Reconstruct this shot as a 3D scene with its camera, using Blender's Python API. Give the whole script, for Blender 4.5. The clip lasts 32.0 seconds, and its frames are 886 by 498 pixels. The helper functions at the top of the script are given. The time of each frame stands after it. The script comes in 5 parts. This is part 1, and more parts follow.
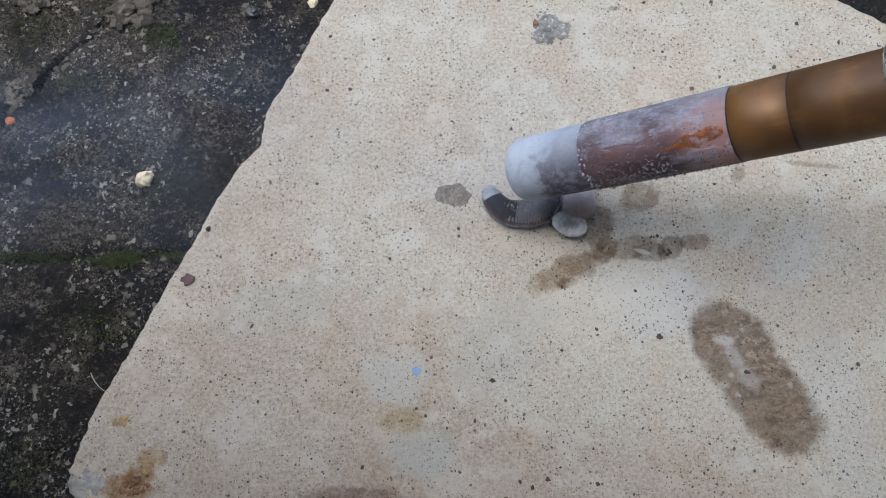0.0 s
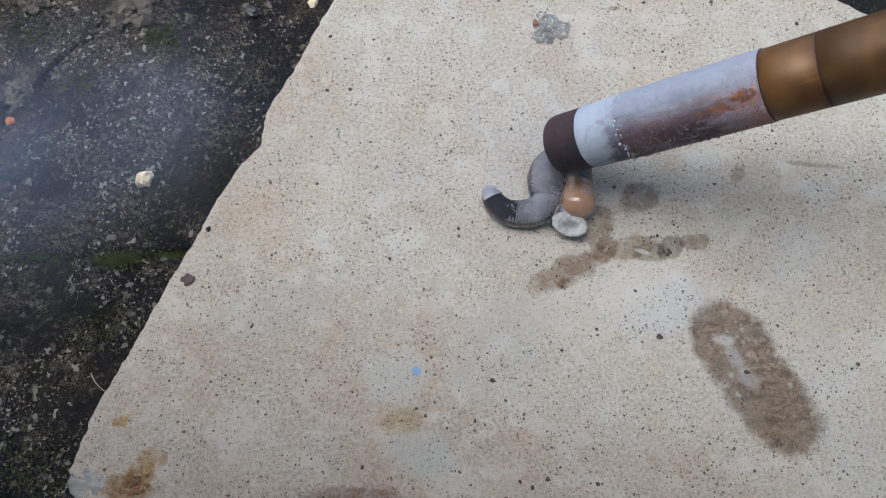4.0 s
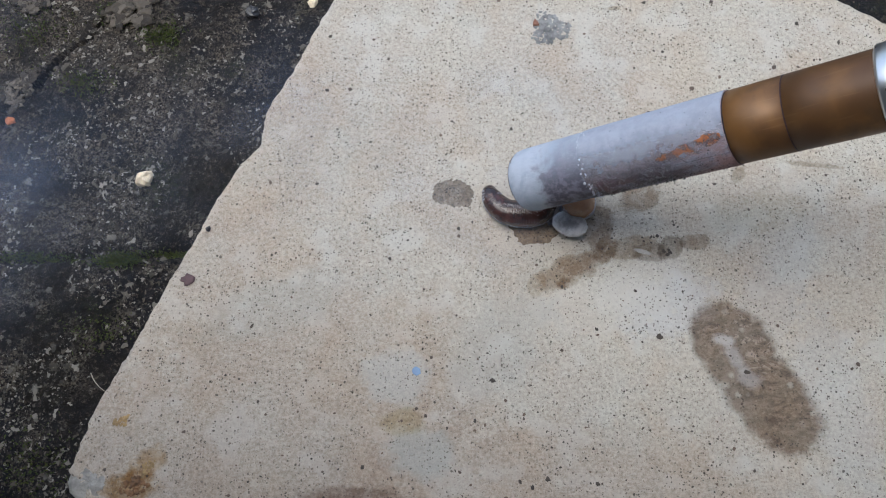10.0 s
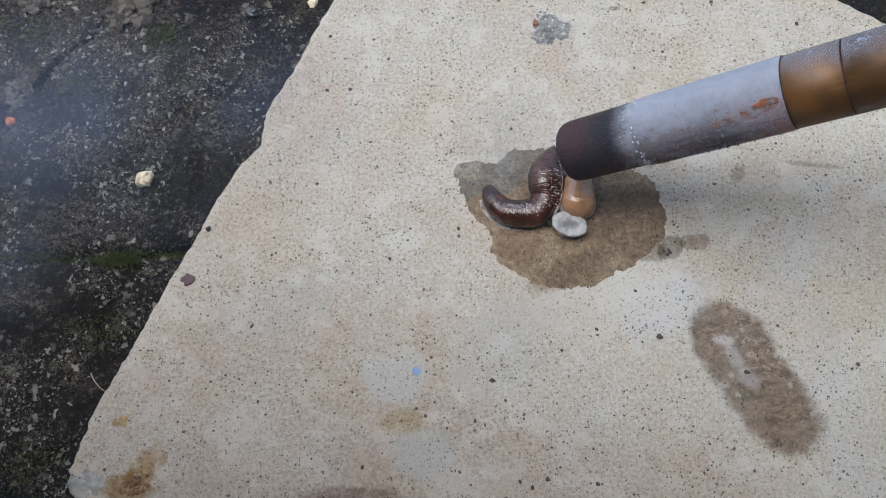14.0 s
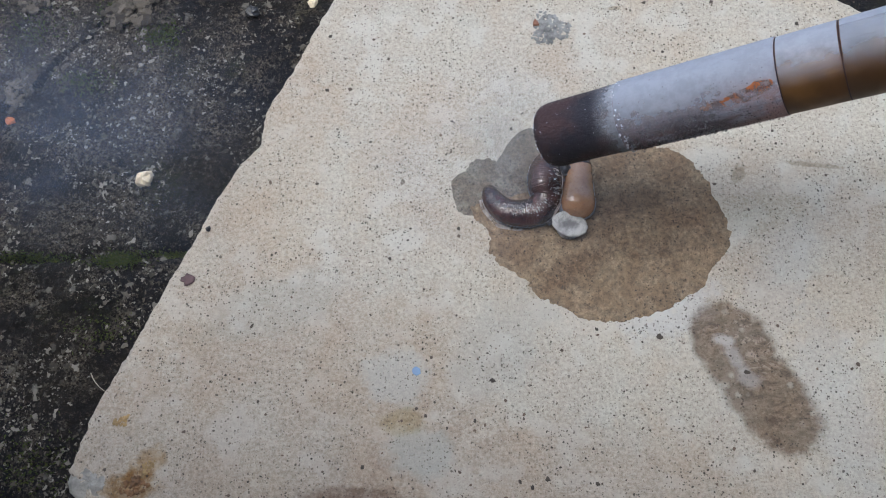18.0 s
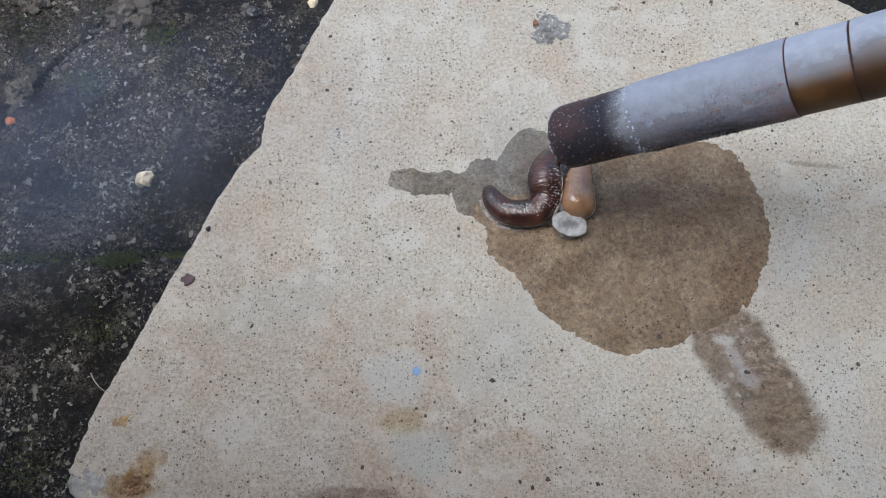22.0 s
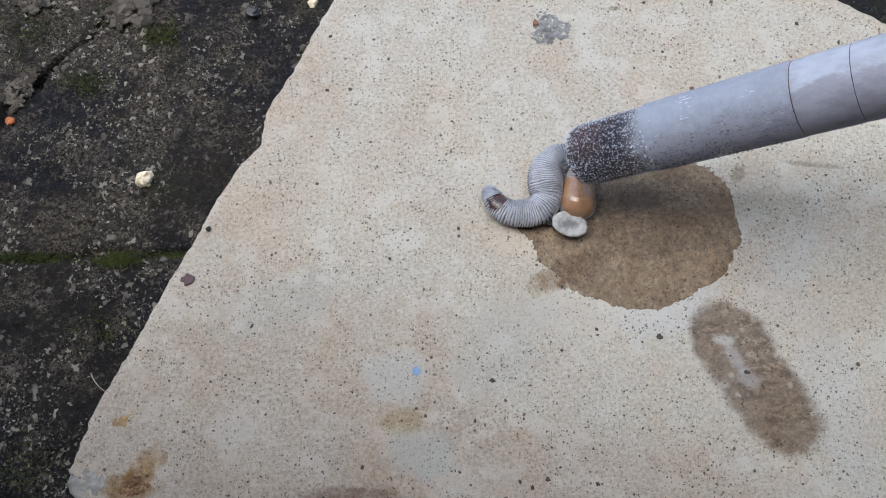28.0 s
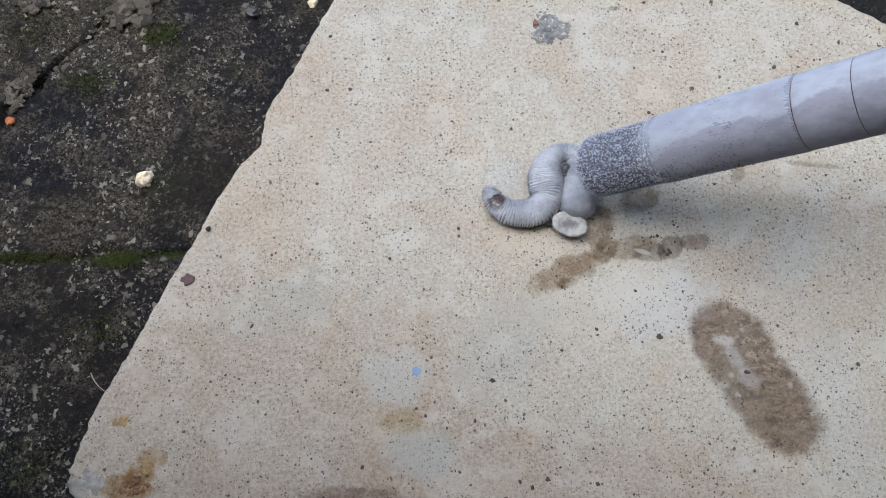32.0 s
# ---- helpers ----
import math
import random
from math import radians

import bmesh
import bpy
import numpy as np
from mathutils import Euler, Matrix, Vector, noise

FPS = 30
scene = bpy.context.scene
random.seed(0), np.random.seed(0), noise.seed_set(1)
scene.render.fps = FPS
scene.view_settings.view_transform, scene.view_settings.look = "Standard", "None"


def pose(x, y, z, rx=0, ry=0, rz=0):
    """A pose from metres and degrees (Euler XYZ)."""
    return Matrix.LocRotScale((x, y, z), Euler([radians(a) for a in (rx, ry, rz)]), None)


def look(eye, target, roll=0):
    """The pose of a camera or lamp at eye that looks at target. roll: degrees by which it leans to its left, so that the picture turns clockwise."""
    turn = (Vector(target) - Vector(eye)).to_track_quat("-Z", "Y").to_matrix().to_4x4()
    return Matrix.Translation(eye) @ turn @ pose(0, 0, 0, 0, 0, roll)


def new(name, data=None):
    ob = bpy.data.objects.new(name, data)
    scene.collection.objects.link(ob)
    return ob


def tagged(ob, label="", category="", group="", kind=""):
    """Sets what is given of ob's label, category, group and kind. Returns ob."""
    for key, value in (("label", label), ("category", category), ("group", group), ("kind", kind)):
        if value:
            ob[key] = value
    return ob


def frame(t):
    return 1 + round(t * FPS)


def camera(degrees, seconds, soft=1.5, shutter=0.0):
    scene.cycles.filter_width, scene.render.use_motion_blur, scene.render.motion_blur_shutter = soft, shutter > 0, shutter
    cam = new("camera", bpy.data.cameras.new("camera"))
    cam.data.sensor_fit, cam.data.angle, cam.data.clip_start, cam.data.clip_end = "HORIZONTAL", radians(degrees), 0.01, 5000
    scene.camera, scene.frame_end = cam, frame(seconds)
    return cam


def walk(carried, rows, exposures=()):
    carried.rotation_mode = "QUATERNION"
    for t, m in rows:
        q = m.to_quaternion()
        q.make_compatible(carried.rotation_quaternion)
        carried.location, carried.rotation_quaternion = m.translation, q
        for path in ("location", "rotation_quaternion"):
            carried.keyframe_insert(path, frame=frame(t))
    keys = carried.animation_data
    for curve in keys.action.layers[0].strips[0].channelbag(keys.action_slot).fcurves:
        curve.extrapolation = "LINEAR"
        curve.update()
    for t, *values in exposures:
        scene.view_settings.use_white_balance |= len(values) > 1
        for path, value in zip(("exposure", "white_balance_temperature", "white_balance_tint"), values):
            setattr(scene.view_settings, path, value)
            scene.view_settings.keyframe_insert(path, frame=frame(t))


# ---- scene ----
cam = camera(62, 32.0, soft=1.05)
VIEW = look((0.0, -0.06891, 0.24032), (0.0, 0.0, 0.0))
walk(cam, [(0.0, VIEW), (32.0, VIEW)], exposures=[(0.0, 1.20, 5900, 6), (25.5, 1.20, 5900, 6), (28.5, 1.28, 5900, 6), (32.0, 1.29, 5900, 6)])

# ---- sky and sun: bright overcast day ----
world = bpy.data.worlds.new("overcast_sky")
scene.world = world
world.use_nodes = True
wn = world.node_tree
sky = wn.nodes.new("ShaderNodeTexSky")
sky.sky_type, sky.sun_disc = "NISHITA", False
sky.sun_elevation, sky.sun_rotation = radians(72), radians(-76)
sky.dust_density, sky.ozone_density = 4.0, 0.6
wn.links.new(sky.outputs[0], wn.nodes["Background"].inputs[0])
wn.nodes["Background"].inputs[1].default_value = 0.096
sun = new("sun", bpy.data.lights.new("sun", "SUN"))
sun.data.energy, sun.data.angle, sun.data.color = 0.85, radians(55), (1.0, 0.95, 0.87)
sun.matrix_basis = look((-0.30, 0.075, 0.95), (0, 0, 0))

MM = 0.001


# ---- material helpers ----
class Nodes:
    """A small builder for one material's node tree."""

    def __init__(self, name):
        self.m = bpy.data.materials.new(name)
        self.m.use_nodes = True
        self.t = self.m.node_tree
        self.out = self.t.nodes["Material Output"]
        self.bsdf = self.t.nodes["Principled BSDF"]
        self.geo = self.t.nodes.new("ShaderNodeNewGeometry")

    def put(self, socket, value):
        if isinstance(value, bpy.types.NodeSocket):
            self.t.links.new(value, socket)
        elif value is not None:
            if isinstance(value, tuple) and len(value) == 3 and socket.type == "RGBA":
                value = (*value, 1.0)
            socket.default_value = value

    def node(self, kind, *values, **props):
        n = self.t.nodes.new(kind)
        for key, value in props.items():
            setattr(n, key, value)
        for i, value in enumerate(values):
            self.put(n.inputs[i], value)
        return n

    def math(self, op, a, b=None, c=None):
        n = self.node("ShaderNodeMath", a, b, c, operation=op)
        return n.outputs[0]

    def vec(self, op, a, b=None):
        n = self.node("ShaderNodeVectorMath", a, b, operation=op)
        return n.outputs["Value"] if op in ("LENGTH", "DISTANCE", "DOT_PRODUCT") else n.outputs[0]

    def flat(self):
        """Place in the world, seen from above."""
        return self.vec("MULTIPLY", self.geo.outputs["Position"], (1.0, 1.0, 0.0))

    def noise(self, vector, scale, detail=4.0, rough=0.55, distortion=0.0):
        n = self.node("ShaderNodeTexNoise")
        self.put(n.inputs["Vector"], vector)
        n.inputs["Scale"].default_value, n.inputs["Detail"].default_value = scale, detail
        n.inputs["Roughness"].default_value, n.inputs["Distortion"].default_value = rough, distortion
        return n.outputs["Fac"]

    def cells(self, vector, scale, randomness=1.0):
        n = self.node("ShaderNodeTexVoronoi")
        self.put(n.inputs["Vector"], vector)
        n.inputs["Scale"].default_value, n.inputs["Randomness"].default_value = scale, randomness
        return n.outputs["Distance"], n.outputs["Color"]

    def ramp(self, value, a, b, lo=0.0, hi=1.0):
        n = self.node("ShaderNodeMapRange", value, a, b, lo, hi, interpolation_type="SMOOTHSTEP")
        return n.outputs[0]

    def mix(self, fac, a, b, blend="MIX"):
        n = self.node("ShaderNodeMix", data_type="RGBA", blend_type=blend)
        self.put(n.inputs[0], fac)
        self.put(n.inputs[6], a)
        self.put(n.inputs[7], b)
        return n.outputs[2]

    def bump(self, height, strength, distance, normal=None):
        n = self.node("ShaderNodeBump")
        n.inputs["Strength"].default_value, n.inputs["Distance"].default_value = strength, distance
        self.put(n.inputs["Height"], height)
        self.put(n.inputs["Normal"], normal)
        return n.outputs[0]

    def blob(self, vector, x, y, rx, ry, turn=0.0, rag=0.35, scale=180.0, soft=0.25):
        """1 inside a ragged oval round (x, y) mm, 0 outside."""
        v = self.vec("SUBTRACT", vector, (x * MM, y * MM, 0.0))
        r = self.node("ShaderNodeVectorRotate", rotation_type="Z_AXIS")
        self.put(r.inputs["Vector"], v)
        r.inputs["Angle"].default_value = radians(-turn)
        d = self.vec("LENGTH", self.vec("DIVIDE", r.outputs[0], (rx * MM, ry * MM, 1.0)))
        n = self.noise(vector, scale, 7.0, 0.72)
        d = self.math("ADD", d, self.math("MULTIPLY", self.math("SUBTRACT", n, 0.5), rag * 3))
        return self.ramp(d, 1.0 + soft * 0.5, 1.0 - soft * 0.5)

    def done(self, color, rough, metal=0.0, normal=None, spec=0.5):
        b = self.bsdf
        self.put(b.inputs["Base Color"], color)
        self.put(b.inputs["Roughness"], rough)
        self.put(b.inputs["Metallic"], metal)
        self.put(b.inputs["Normal"], normal)
        self.put(b.inputs["Specular IOR Level"], spec)
        return self.m


def stains_and_light(stain):
    """Stains and painted light: centre, half-lengths (mm), turn, tint and amount; 0.7 and more stains, less covers."""
    # broad pink-brown tints that also paint in shade at left and bottom
    stain(-55, -62, 75, 42, 25, (0.86, 0.80, 0.76), 0.9)
    stain(-75, 10, 60, 26, 62, (0.92, 0.86, 0.81), 0.8)
    stain(40, -78, 60, 22, 0, (0.90, 0.84, 0.80), 0.85)
    stain(108, -18, 34, 9, 60, (0.50, 0.51, 0.50), 0.3)
    # pale blotches, also painted to lighten the pipe's shadow below the worm
    stain(75, -20, 17, 10, 20, (0.60, 0.615, 0.63), 0.5)
    stain(66, -11, 16, 6, 25, (0.66, 0.64, 0.60), 0.45)
    stain(52, -20, 22, 9, 10, (0.63, 0.61, 0.56), 0.4)
    stain(30, 3, 14, 6, 0, (0.66, 0.60, 0.51), 0.5)
    stain(126, -50, 10, 30, 10, (0.50, 0.51, 0.51), 0.3)
    stain(42.5, -7.6, 13.8, 4.9, 25, (0.58, 0.50, 0.42), 0.9, 0.42, 0.3)
    stain(45, -6.2, 8.5, 3.4, 25, (0.74, 0.67, 0.61), 0.9, 0.5, 0.3)
    stain(40.2, -12.0, 2.6, 1.6, 20, (0.50, 0.39, 0.29), 0.9, 0.5)
    stain(31.5, -12.6, 4.5, 3.0, 60, (0.80, 0.72, 0.61), 0.9, 0.5, 0.4)
    stain(53.2, 7.5, 7.8, 5.2, 80, (0.45, 0.375, 0.31), 0.9, 0.45, 0.35)
    stain(55, -0.6, 5.4, 3.6, 60, (0.54, 0.45, 0.37), 0.9, 0.45, 0.35)
    stain(64, 0.6, 9.5, 3.8, 14, (0.55, 0.48, 0.41), 0.9, 0.45, 0.3)
    stain(70.5, -1.0, 6.0, 3.6, 0, (0.52, 0.485, 0.46), 0.95, 0.45, 0.3)
    stain(77, 0.4, 5.0, 3.6, 30, (0.42, 0.385, 0.35), 0.95, 0.6, 0.3)
    stain(85.5, 2.6, 5.0, 2.7, 10, (0.52, 0.455, 0.40), 0.95, 0.5, 0.3)
    stain(67.6, -0.9, 2.6, 0.8, -15, (0.60, 0.59, 0.57), 0.6, 0.7, 0.5)
    stain(68, 18.5, 6.8, 5.4, 30, (0.44, 0.365, 0.30), 0.9, 0.6, 0.6)
    stain(-15.3, -43, 11, 9, 0, (0.56, 0.585, 0.56), 0.5)
    stain(-6.9, -67, 10, 7.5, 0, (0.47, 0.49, 0.46), 0.6)
    stain(-57, -20, 24, 9, 20, (0.44, 0.45, 0.41), 0.35)
    stain(20, -30, 22, 12, 50, (0.45, 0.46, 0.43), 0.35)
    stain(22, 24, 7, 5, 0, (0.58, 0.57, 0.54), 0.35)
    stain(-97, -77, 9, 5, 10, (0.52, 0.34, 0.13), 0.85)
    stain(-93, -70, 7, 4, 40, (0.66, 0.46, 0.22), 0.7)
    stain(-28, -80, 15, 3.2, 0, (0.52, 0.46, 0.44), 0.95)
    stain(-13, -57, 7, 4, 0, (0.80, 0.76, 0.56), 0.75)
    stain(130, 30.7, 9, 1.0, -6, (0.55, 0.50, 0.44), 0.85)
    stain(103, 27.5, 2.2, 3.4, -20, (0.55, 0.50, 0.42), 0.85)
    stain(63.6, 93.7, 3.0, 0.9, 10, (0.55, 0.48, 0.40), 0.8)
    # broad oval, slightly darker than the concrete round it
    stain(108, 13, 20, 7, 10, (0.86, 0.85, 0.80), 0.8)


def concrete(name, wet):
    """Cast concrete slab with sand specks, old stains and painted light; a wet one is darkened by the tint given and
    shines.
    """
    n = Nodes(name)
    p = n.flat()
    big = n.noise(p, 22.0, 5.0, 0.6)
    mid = n.noise(p, 85.0, 5.0, 0.62)
    fine = n.noise(p, 820.0, 6.0, 0.8)
    col = n.mix(n.ramp(big, 0.36, 0.64), (0.485, 0.432, 0.362), (0.555, 0.528, 0.448))
    col = n.mix(n.ramp(n.noise(n.vec("ADD", p, (3.1, 1.7, 0.0)), 60.0, 4.0), 0.50, 0.66, 0.0, 0.75), col, (0.55, 0.55, 0.495))
    col = n.mix(n.ramp(mid, 0.50, 0.70, 0.0, 0.5), col, (0.475, 0.41, 0.34))
    col = n.mix(n.ramp(n.noise(n.vec("ADD", p, (1.3, 8.7, 0.0)), 140.0, 4.0, 0.6), 0.54, 0.70, 0.0, 0.5), col, (0.64, 0.60, 0.52))
    col = n.mix(n.ramp(fine, 0.34, 0.64), n.mix(0.42, col, (0.25, 0.21, 0.165)), n.mix(0.50, col, (0.76, 0.73, 0.65)))
    pale = n.noise(n.vec("ADD", p, (9.1, 4.4, 0.0)), 75.0, 3.0, 0.5)
    col = n.mix(n.ramp(pale, 0.54, 0.63, 0.0, 0.6), col, (0.63, 0.615, 0.56))
    pink = n.noise(n.vec("ADD", p, (4.1, 12.4, 0.0)), 30.0, 4.0, 0.6)
    col = n.mix(n.ramp(pink, 0.46, 0.60, 0.0, 0.65), col, n.mix(1.0, col, (0.96, 0.895, 0.84), "MULTIPLY"))
    # old stains and painted light that never change
    broken = n.ramp(n.noise(n.vec("ADD", p, (2.2, 6.1, 0.0)), 240.0, 7.0, 0.75), 0.38, 0.58, 0.62, 1.0)
    looks = [col]

    def stain(x, y, rx, ry, turn, tint, amount, rag=0.62, soft=0.6):
        m = n.blob(p, x, y, rx, ry, turn, rag, 120.0, soft)
        if 0.7 <= amount < 0.97:
            m = n.math("MULTIPLY", m, broken)
        looks.append(n.mix(n.math("MULTIPLY", m, amount * (0.4 if wet else 1.0)), looks[-1], tint, "MIX" if amount < 0.7 else "MULTIPLY"))

    stains_and_light(stain)
    # one big dried patch: brown, streaked with pale torn flakes, lime-white in the middle
    dried = n.math("MAXIMUM", n.blob(p, 95, -33, 16, 12.2, -50, 0.24, 150.0, 0.28), n.blob(p, 104, -49, 21.5, 12.2, -53, 0.24, 150.0, 0.34))
    streak = n.noise(n.vec("MULTIPLY", p, (0.75, 1.25, 1.0)), 300.0, 8.0, 0.82, 0.4)
    torn = n.noise(n.vec("MULTIPLY", n.vec("ADD", p, (1.9, 4.2, 0.0)), (0.7, 1.3, 1.0)), 330.0, 6.0, 0.7, 0.8)
    coat = n.mix(n.ramp(streak, 0.38, 0.62), (0.235, 0.185, 0.155), (0.53, 0.44, 0.375))
    coat = n.mix(n.ramp(n.noise(p, 60.0, 3.0), 0.42, 0.62, 0.0, 0.55), coat, (0.46, 0.41, 0.365))
    flaky = n.blob(p, 99, -33, 13, 9, -40, 0.5, 90.0, 0.9)
    brown = n.mix(n.math("MULTIPLY", dried, 0.4 if wet else 0.97), looks[-1], coat, "MULTIPLY")
    brown = n.mix(n.math("MULTIPLY", n.math("MULTIPLY", dried, flaky), n.ramp(torn, 0.54, 0.60, 0.0, 0.7)), brown, (0.44, 0.365, 0.30))
    looks.append(brown)
    stain(92, -31, 3.4, 1.7, -10, (0.60, 0.59, 0.585), 0.62, 0.75, 0.8)
    stain(95.3, -37, 5.4, 2.3, -62, (0.53, 0.51, 0.505), 0.5, 0.7, 0.9)
    stain(98.4, -43.4, 4.0, 2.4, -20, (0.50, 0.48, 0.47), 0.45, 0.7, 0.9)
    col = looks[-1]
    # pale aggregate, then dark sand grains at three sizes
    warp = n.vec("ADD", p, n.vec("MULTIPLY", n.vec("SUBTRACT", n.node("ShaderNodeTexNoise", p, None, 1000.0, 2.0).outputs["Color"], (0.5, 0.5, 0.5)), (0.0011, 0.0011, 0.0)))
    d, c = n.cells(warp, 330.0)
    r = n.node("ShaderNodeSeparateColor", c).outputs
    col = n.mix(n.math("MULTIPLY", n.ramp(d, 0.5, 0.2), n.ramp(r[1], 0.78, 0.95, 0.0, 0.4)), col, (0.62, 0.59, 0.51))
    patchy = n.ramp(n.noise(n.vec("ADD", p, (7.7, 3.3, 0.0)), 48.0, 4.0, 0.6), 0.35, 0.6, 0.35, 1.0)
    for scale, size, share, dark in ((1250.0, 0.36, 0.60, (0.095, 0.08, 0.065)), (760.0, 0.30, 0.74, (0.050, 0.042, 0.035)), (400.0, 0.20, 0.88, (0.055, 0.047, 0.042))):
        d, c = n.cells(warp, scale)
        r = n.node("ShaderNodeSeparateColor", c).outputs
        grain = n.math("MULTIPLY", n.ramp(d, size, size * 0.72), n.ramp(r[0], share - (0.1 if wet else 0.0), share + 0.14))
        col = n.mix(n.math("MULTIPLY", n.math("MULTIPLY", grain, patchy), 0.8 if scale > 1000 else 0.95), col, dark)
    h = n.math("ADD", n.math("MULTIPLY", n.noise(p, 520.0, 7.0, 0.78), 0.8), n.math("MULTIPLY", mid, 0.5))
    if wet:
        soak = n.ramp(n.noise(n.vec("ADD", p, (6.6, 2.9, 0.0)), 75.0, 7.0, 0.72), 0.44, 0.60)
        col = n.mix(1.0, col, n.mix(soak, wet, (wet[0] * 1.40, wet[1] * 1.55, wet[2] * 1.75)), "MULTIPLY")
        blotch = n.ramp(n.noise(p, 480.0, 8.0, 0.85), 0.36, 0.64, 0.55, 1.36)
        col = n.mix(1.0, col, n.node("ShaderNodeCombineColor", blotch, blotch, blotch).outputs[0], "MULTIPLY")
        return n.done(col, n.ramp(fine, 0.3, 0.7, 0.32, 0.5), 0.0, n.bump(h, 0.7, 0.0008), 0.5)
    return n.done(col, n.ramp(fine, 0.3, 0.7, 0.75, 0.95), 0.0, n.bump(h, 1.0, 0.0011), 0.3)


dry_concrete = concrete("dry_concrete", None)
wet_concrete = concrete("wet_concrete", (0.315, 0.226, 0.146))
damp_concrete = concrete("damp_concrete", (0.32, 0.272, 0.228))
# greyer copy of the wet concrete: the mist's haze is put into its colour
hazed_wet = concrete("hazed_wet_concrete", (0.235, 0.205, 0.175))


def simple(name, color, rough, vary=0.25, scale=400.0, bump=0.3, depth=0.0004, metal=0.0, tint=None):
    n = Nodes(name)
    p = n.geo.outputs["Position"]
    info = n.geo.outputs["Random Per Island"]
    a = n.noise(p, scale, 4.0)
    b = n.noise(p, scale * 0.2, 3.0)
    dark = tuple(c * (1 - vary) for c in color)
    light = tuple(min(1.0, c * (1 + vary)) for c in color)
    col = n.mix(n.ramp(n.math("ADD", n.math("MULTIPLY", a, 0.5), n.math("MULTIPLY", b, 0.5)), 0.35, 0.65), dark, light)
    if tint:
        col = n.mix(n.ramp(info, 0.25, 1.0), col, tint)
    return n.done(col, n.ramp(a, 0.3, 0.7, rough * 0.85, min(1.0, rough * 1.15)), metal, n.bump(a, bump, depth))


def ground_material():
    """Damp old paving, almost black, with brown crust, lichen and grit."""
    n = Nodes("damp_paving")
    p = n.flat()
    big, mid = n.noise(p, 16.0, 5.0, 0.6), n.noise(p, 70.0, 6.0, 0.65)
    fine = n.noise(p, 520.0, 5.0, 0.7)
    grit = n.noise(p, 1100.0, 4.0, 0.75)
    col = n.mix(n.ramp(big, 0.38, 0.62), (0.0068, 0.007, 0.0105), (0.0155, 0.0125, 0.010))
    thick = n.math("MAXIMUM", n.blob(p, -160, 112, 46, 26, 10, 0.6, 60.0, 0.9), n.blob(p, -150, 24, 30, 13, 0, 0.6, 60.0, 0.9))
    thick = n.math("MAXIMUM", thick, n.blob(p, -118, 66, 30, 16, 30, 0.6, 60.0, 0.9))
    crust = n.math("MULTIPLY", n.ramp(n.math("ADD", mid, n.math("MULTIPLY", thick, 0.12)), 0.47, 0.64), n.ramp(n.math("ADD", n.math("MULTIPLY", fine, 0.6), n.math("MULTIPLY", grit, 0.4)), 0.44, 0.58))
    col = n.mix(n.math("MULTIPLY", crust, 0.85), col, n.mix(n.ramp(grit, 0.4, 0.6), (0.055, 0.045, 0.034), (0.15, 0.125, 0.095)))
    net = n.math("MULTIPLY", n.ramp(n.noise(n.vec("ADD", p, (8.2, 1.1, 0.0)), 430.0, 8.0, 0.85), 0.54, 0.60), n.ramp(n.noise(n.vec("ADD", p, (2.7, 9.3, 0.0)), 55.0, 5.0, 0.65), 0.38, 0.58, 0.2, 1.0))
    col = n.mix(n.math("MULTIPLY", net, 0.8), col, n.mix(n.ramp(mid, 0.4, 0.6), (0.115, 0.085, 0.06), (0.20, 0.175, 0.145)))
    green = n.math("MULTIPLY", n.ramp(n.noise(n.vec("ADD", p, (5.0, 2.0, 0.0)), 38.0, 4.0), 0.56, 0.72), n.ramp(fine, 0.4, 0.6))
    col = n.mix(n.math("MULTIPLY", green, 0.6), col, (0.028, 0.034, 0.010))
    warp = n.vec("ADD", p, n.vec("MULTIPLY", n.vec("SUBTRACT", n.node("ShaderNodeTexNoise", p, None, 600.0, 2.0).outputs["Color"], (0.5, 0.5, 0.5)), (0.004, 0.004, 0.0)))
    for scale, share, pale in ((210.0, 0.84, (0.20, 0.185, 0.16)), (480.0, 0.74, (0.15, 0.14, 0.12))):
        d, c = n.cells(warp, scale)
        r = n.node("ShaderNodeSeparateColor", c).outputs
        speck = n.math("MULTIPLY", n.ramp(d, 0.42, 0.22), n.ramp(r[0], share, share + 0.12))
        speck = n.math("MULTIPLY", speck, n.ramp(n.noise(p, 42.0, 4.0), 0.40, 0.58))
        col = n.mix(n.math("MULTIPLY", speck, 0.85), col, pale)
    h = n.math("ADD", n.math("ADD", fine, n.math("MULTIPLY", grit, 0.6)), n.math("MULTIPLY", n.noise(p, 190.0, 5.0, 0.65), 1.5))
    return n.done(col, n.ramp(mid, 0.35, 0.65, 0.6, 0.95), 0.0, n.bump(h, 1.0, 0.0014), 0.25)


damp_paving = ground_material()
blocker_grey = simple("blocker_grey", (0.22, 0.20, 0.18), 0.9, 0.3, 30.0, 0.4, 0.002)
broken_stone = simple("broken_stone", (0.40, 0.37, 0.32), 0.85, 0.45, 260.0, 0.8, 0.0012)
lichen = simple("lichen_grit", (0.06, 0.05, 0.038), 0.9, 0.5, 900.0, 0.6, 0.0005, tint=(0.25, 0.23, 0.195))
dark_grit = simple("dark_grit", (0.075, 0.06, 0.05), 0.7, 0.5, 900.0, 0.4, 0.0003, tint=(0.17, 0.12, 0.09))
moss_green = simple("moss", (0.045, 0.065, 0.012), 0.9, 0.5, 700.0, 0.3, 0.0003, tint=(0.09, 0.10, 0.02))
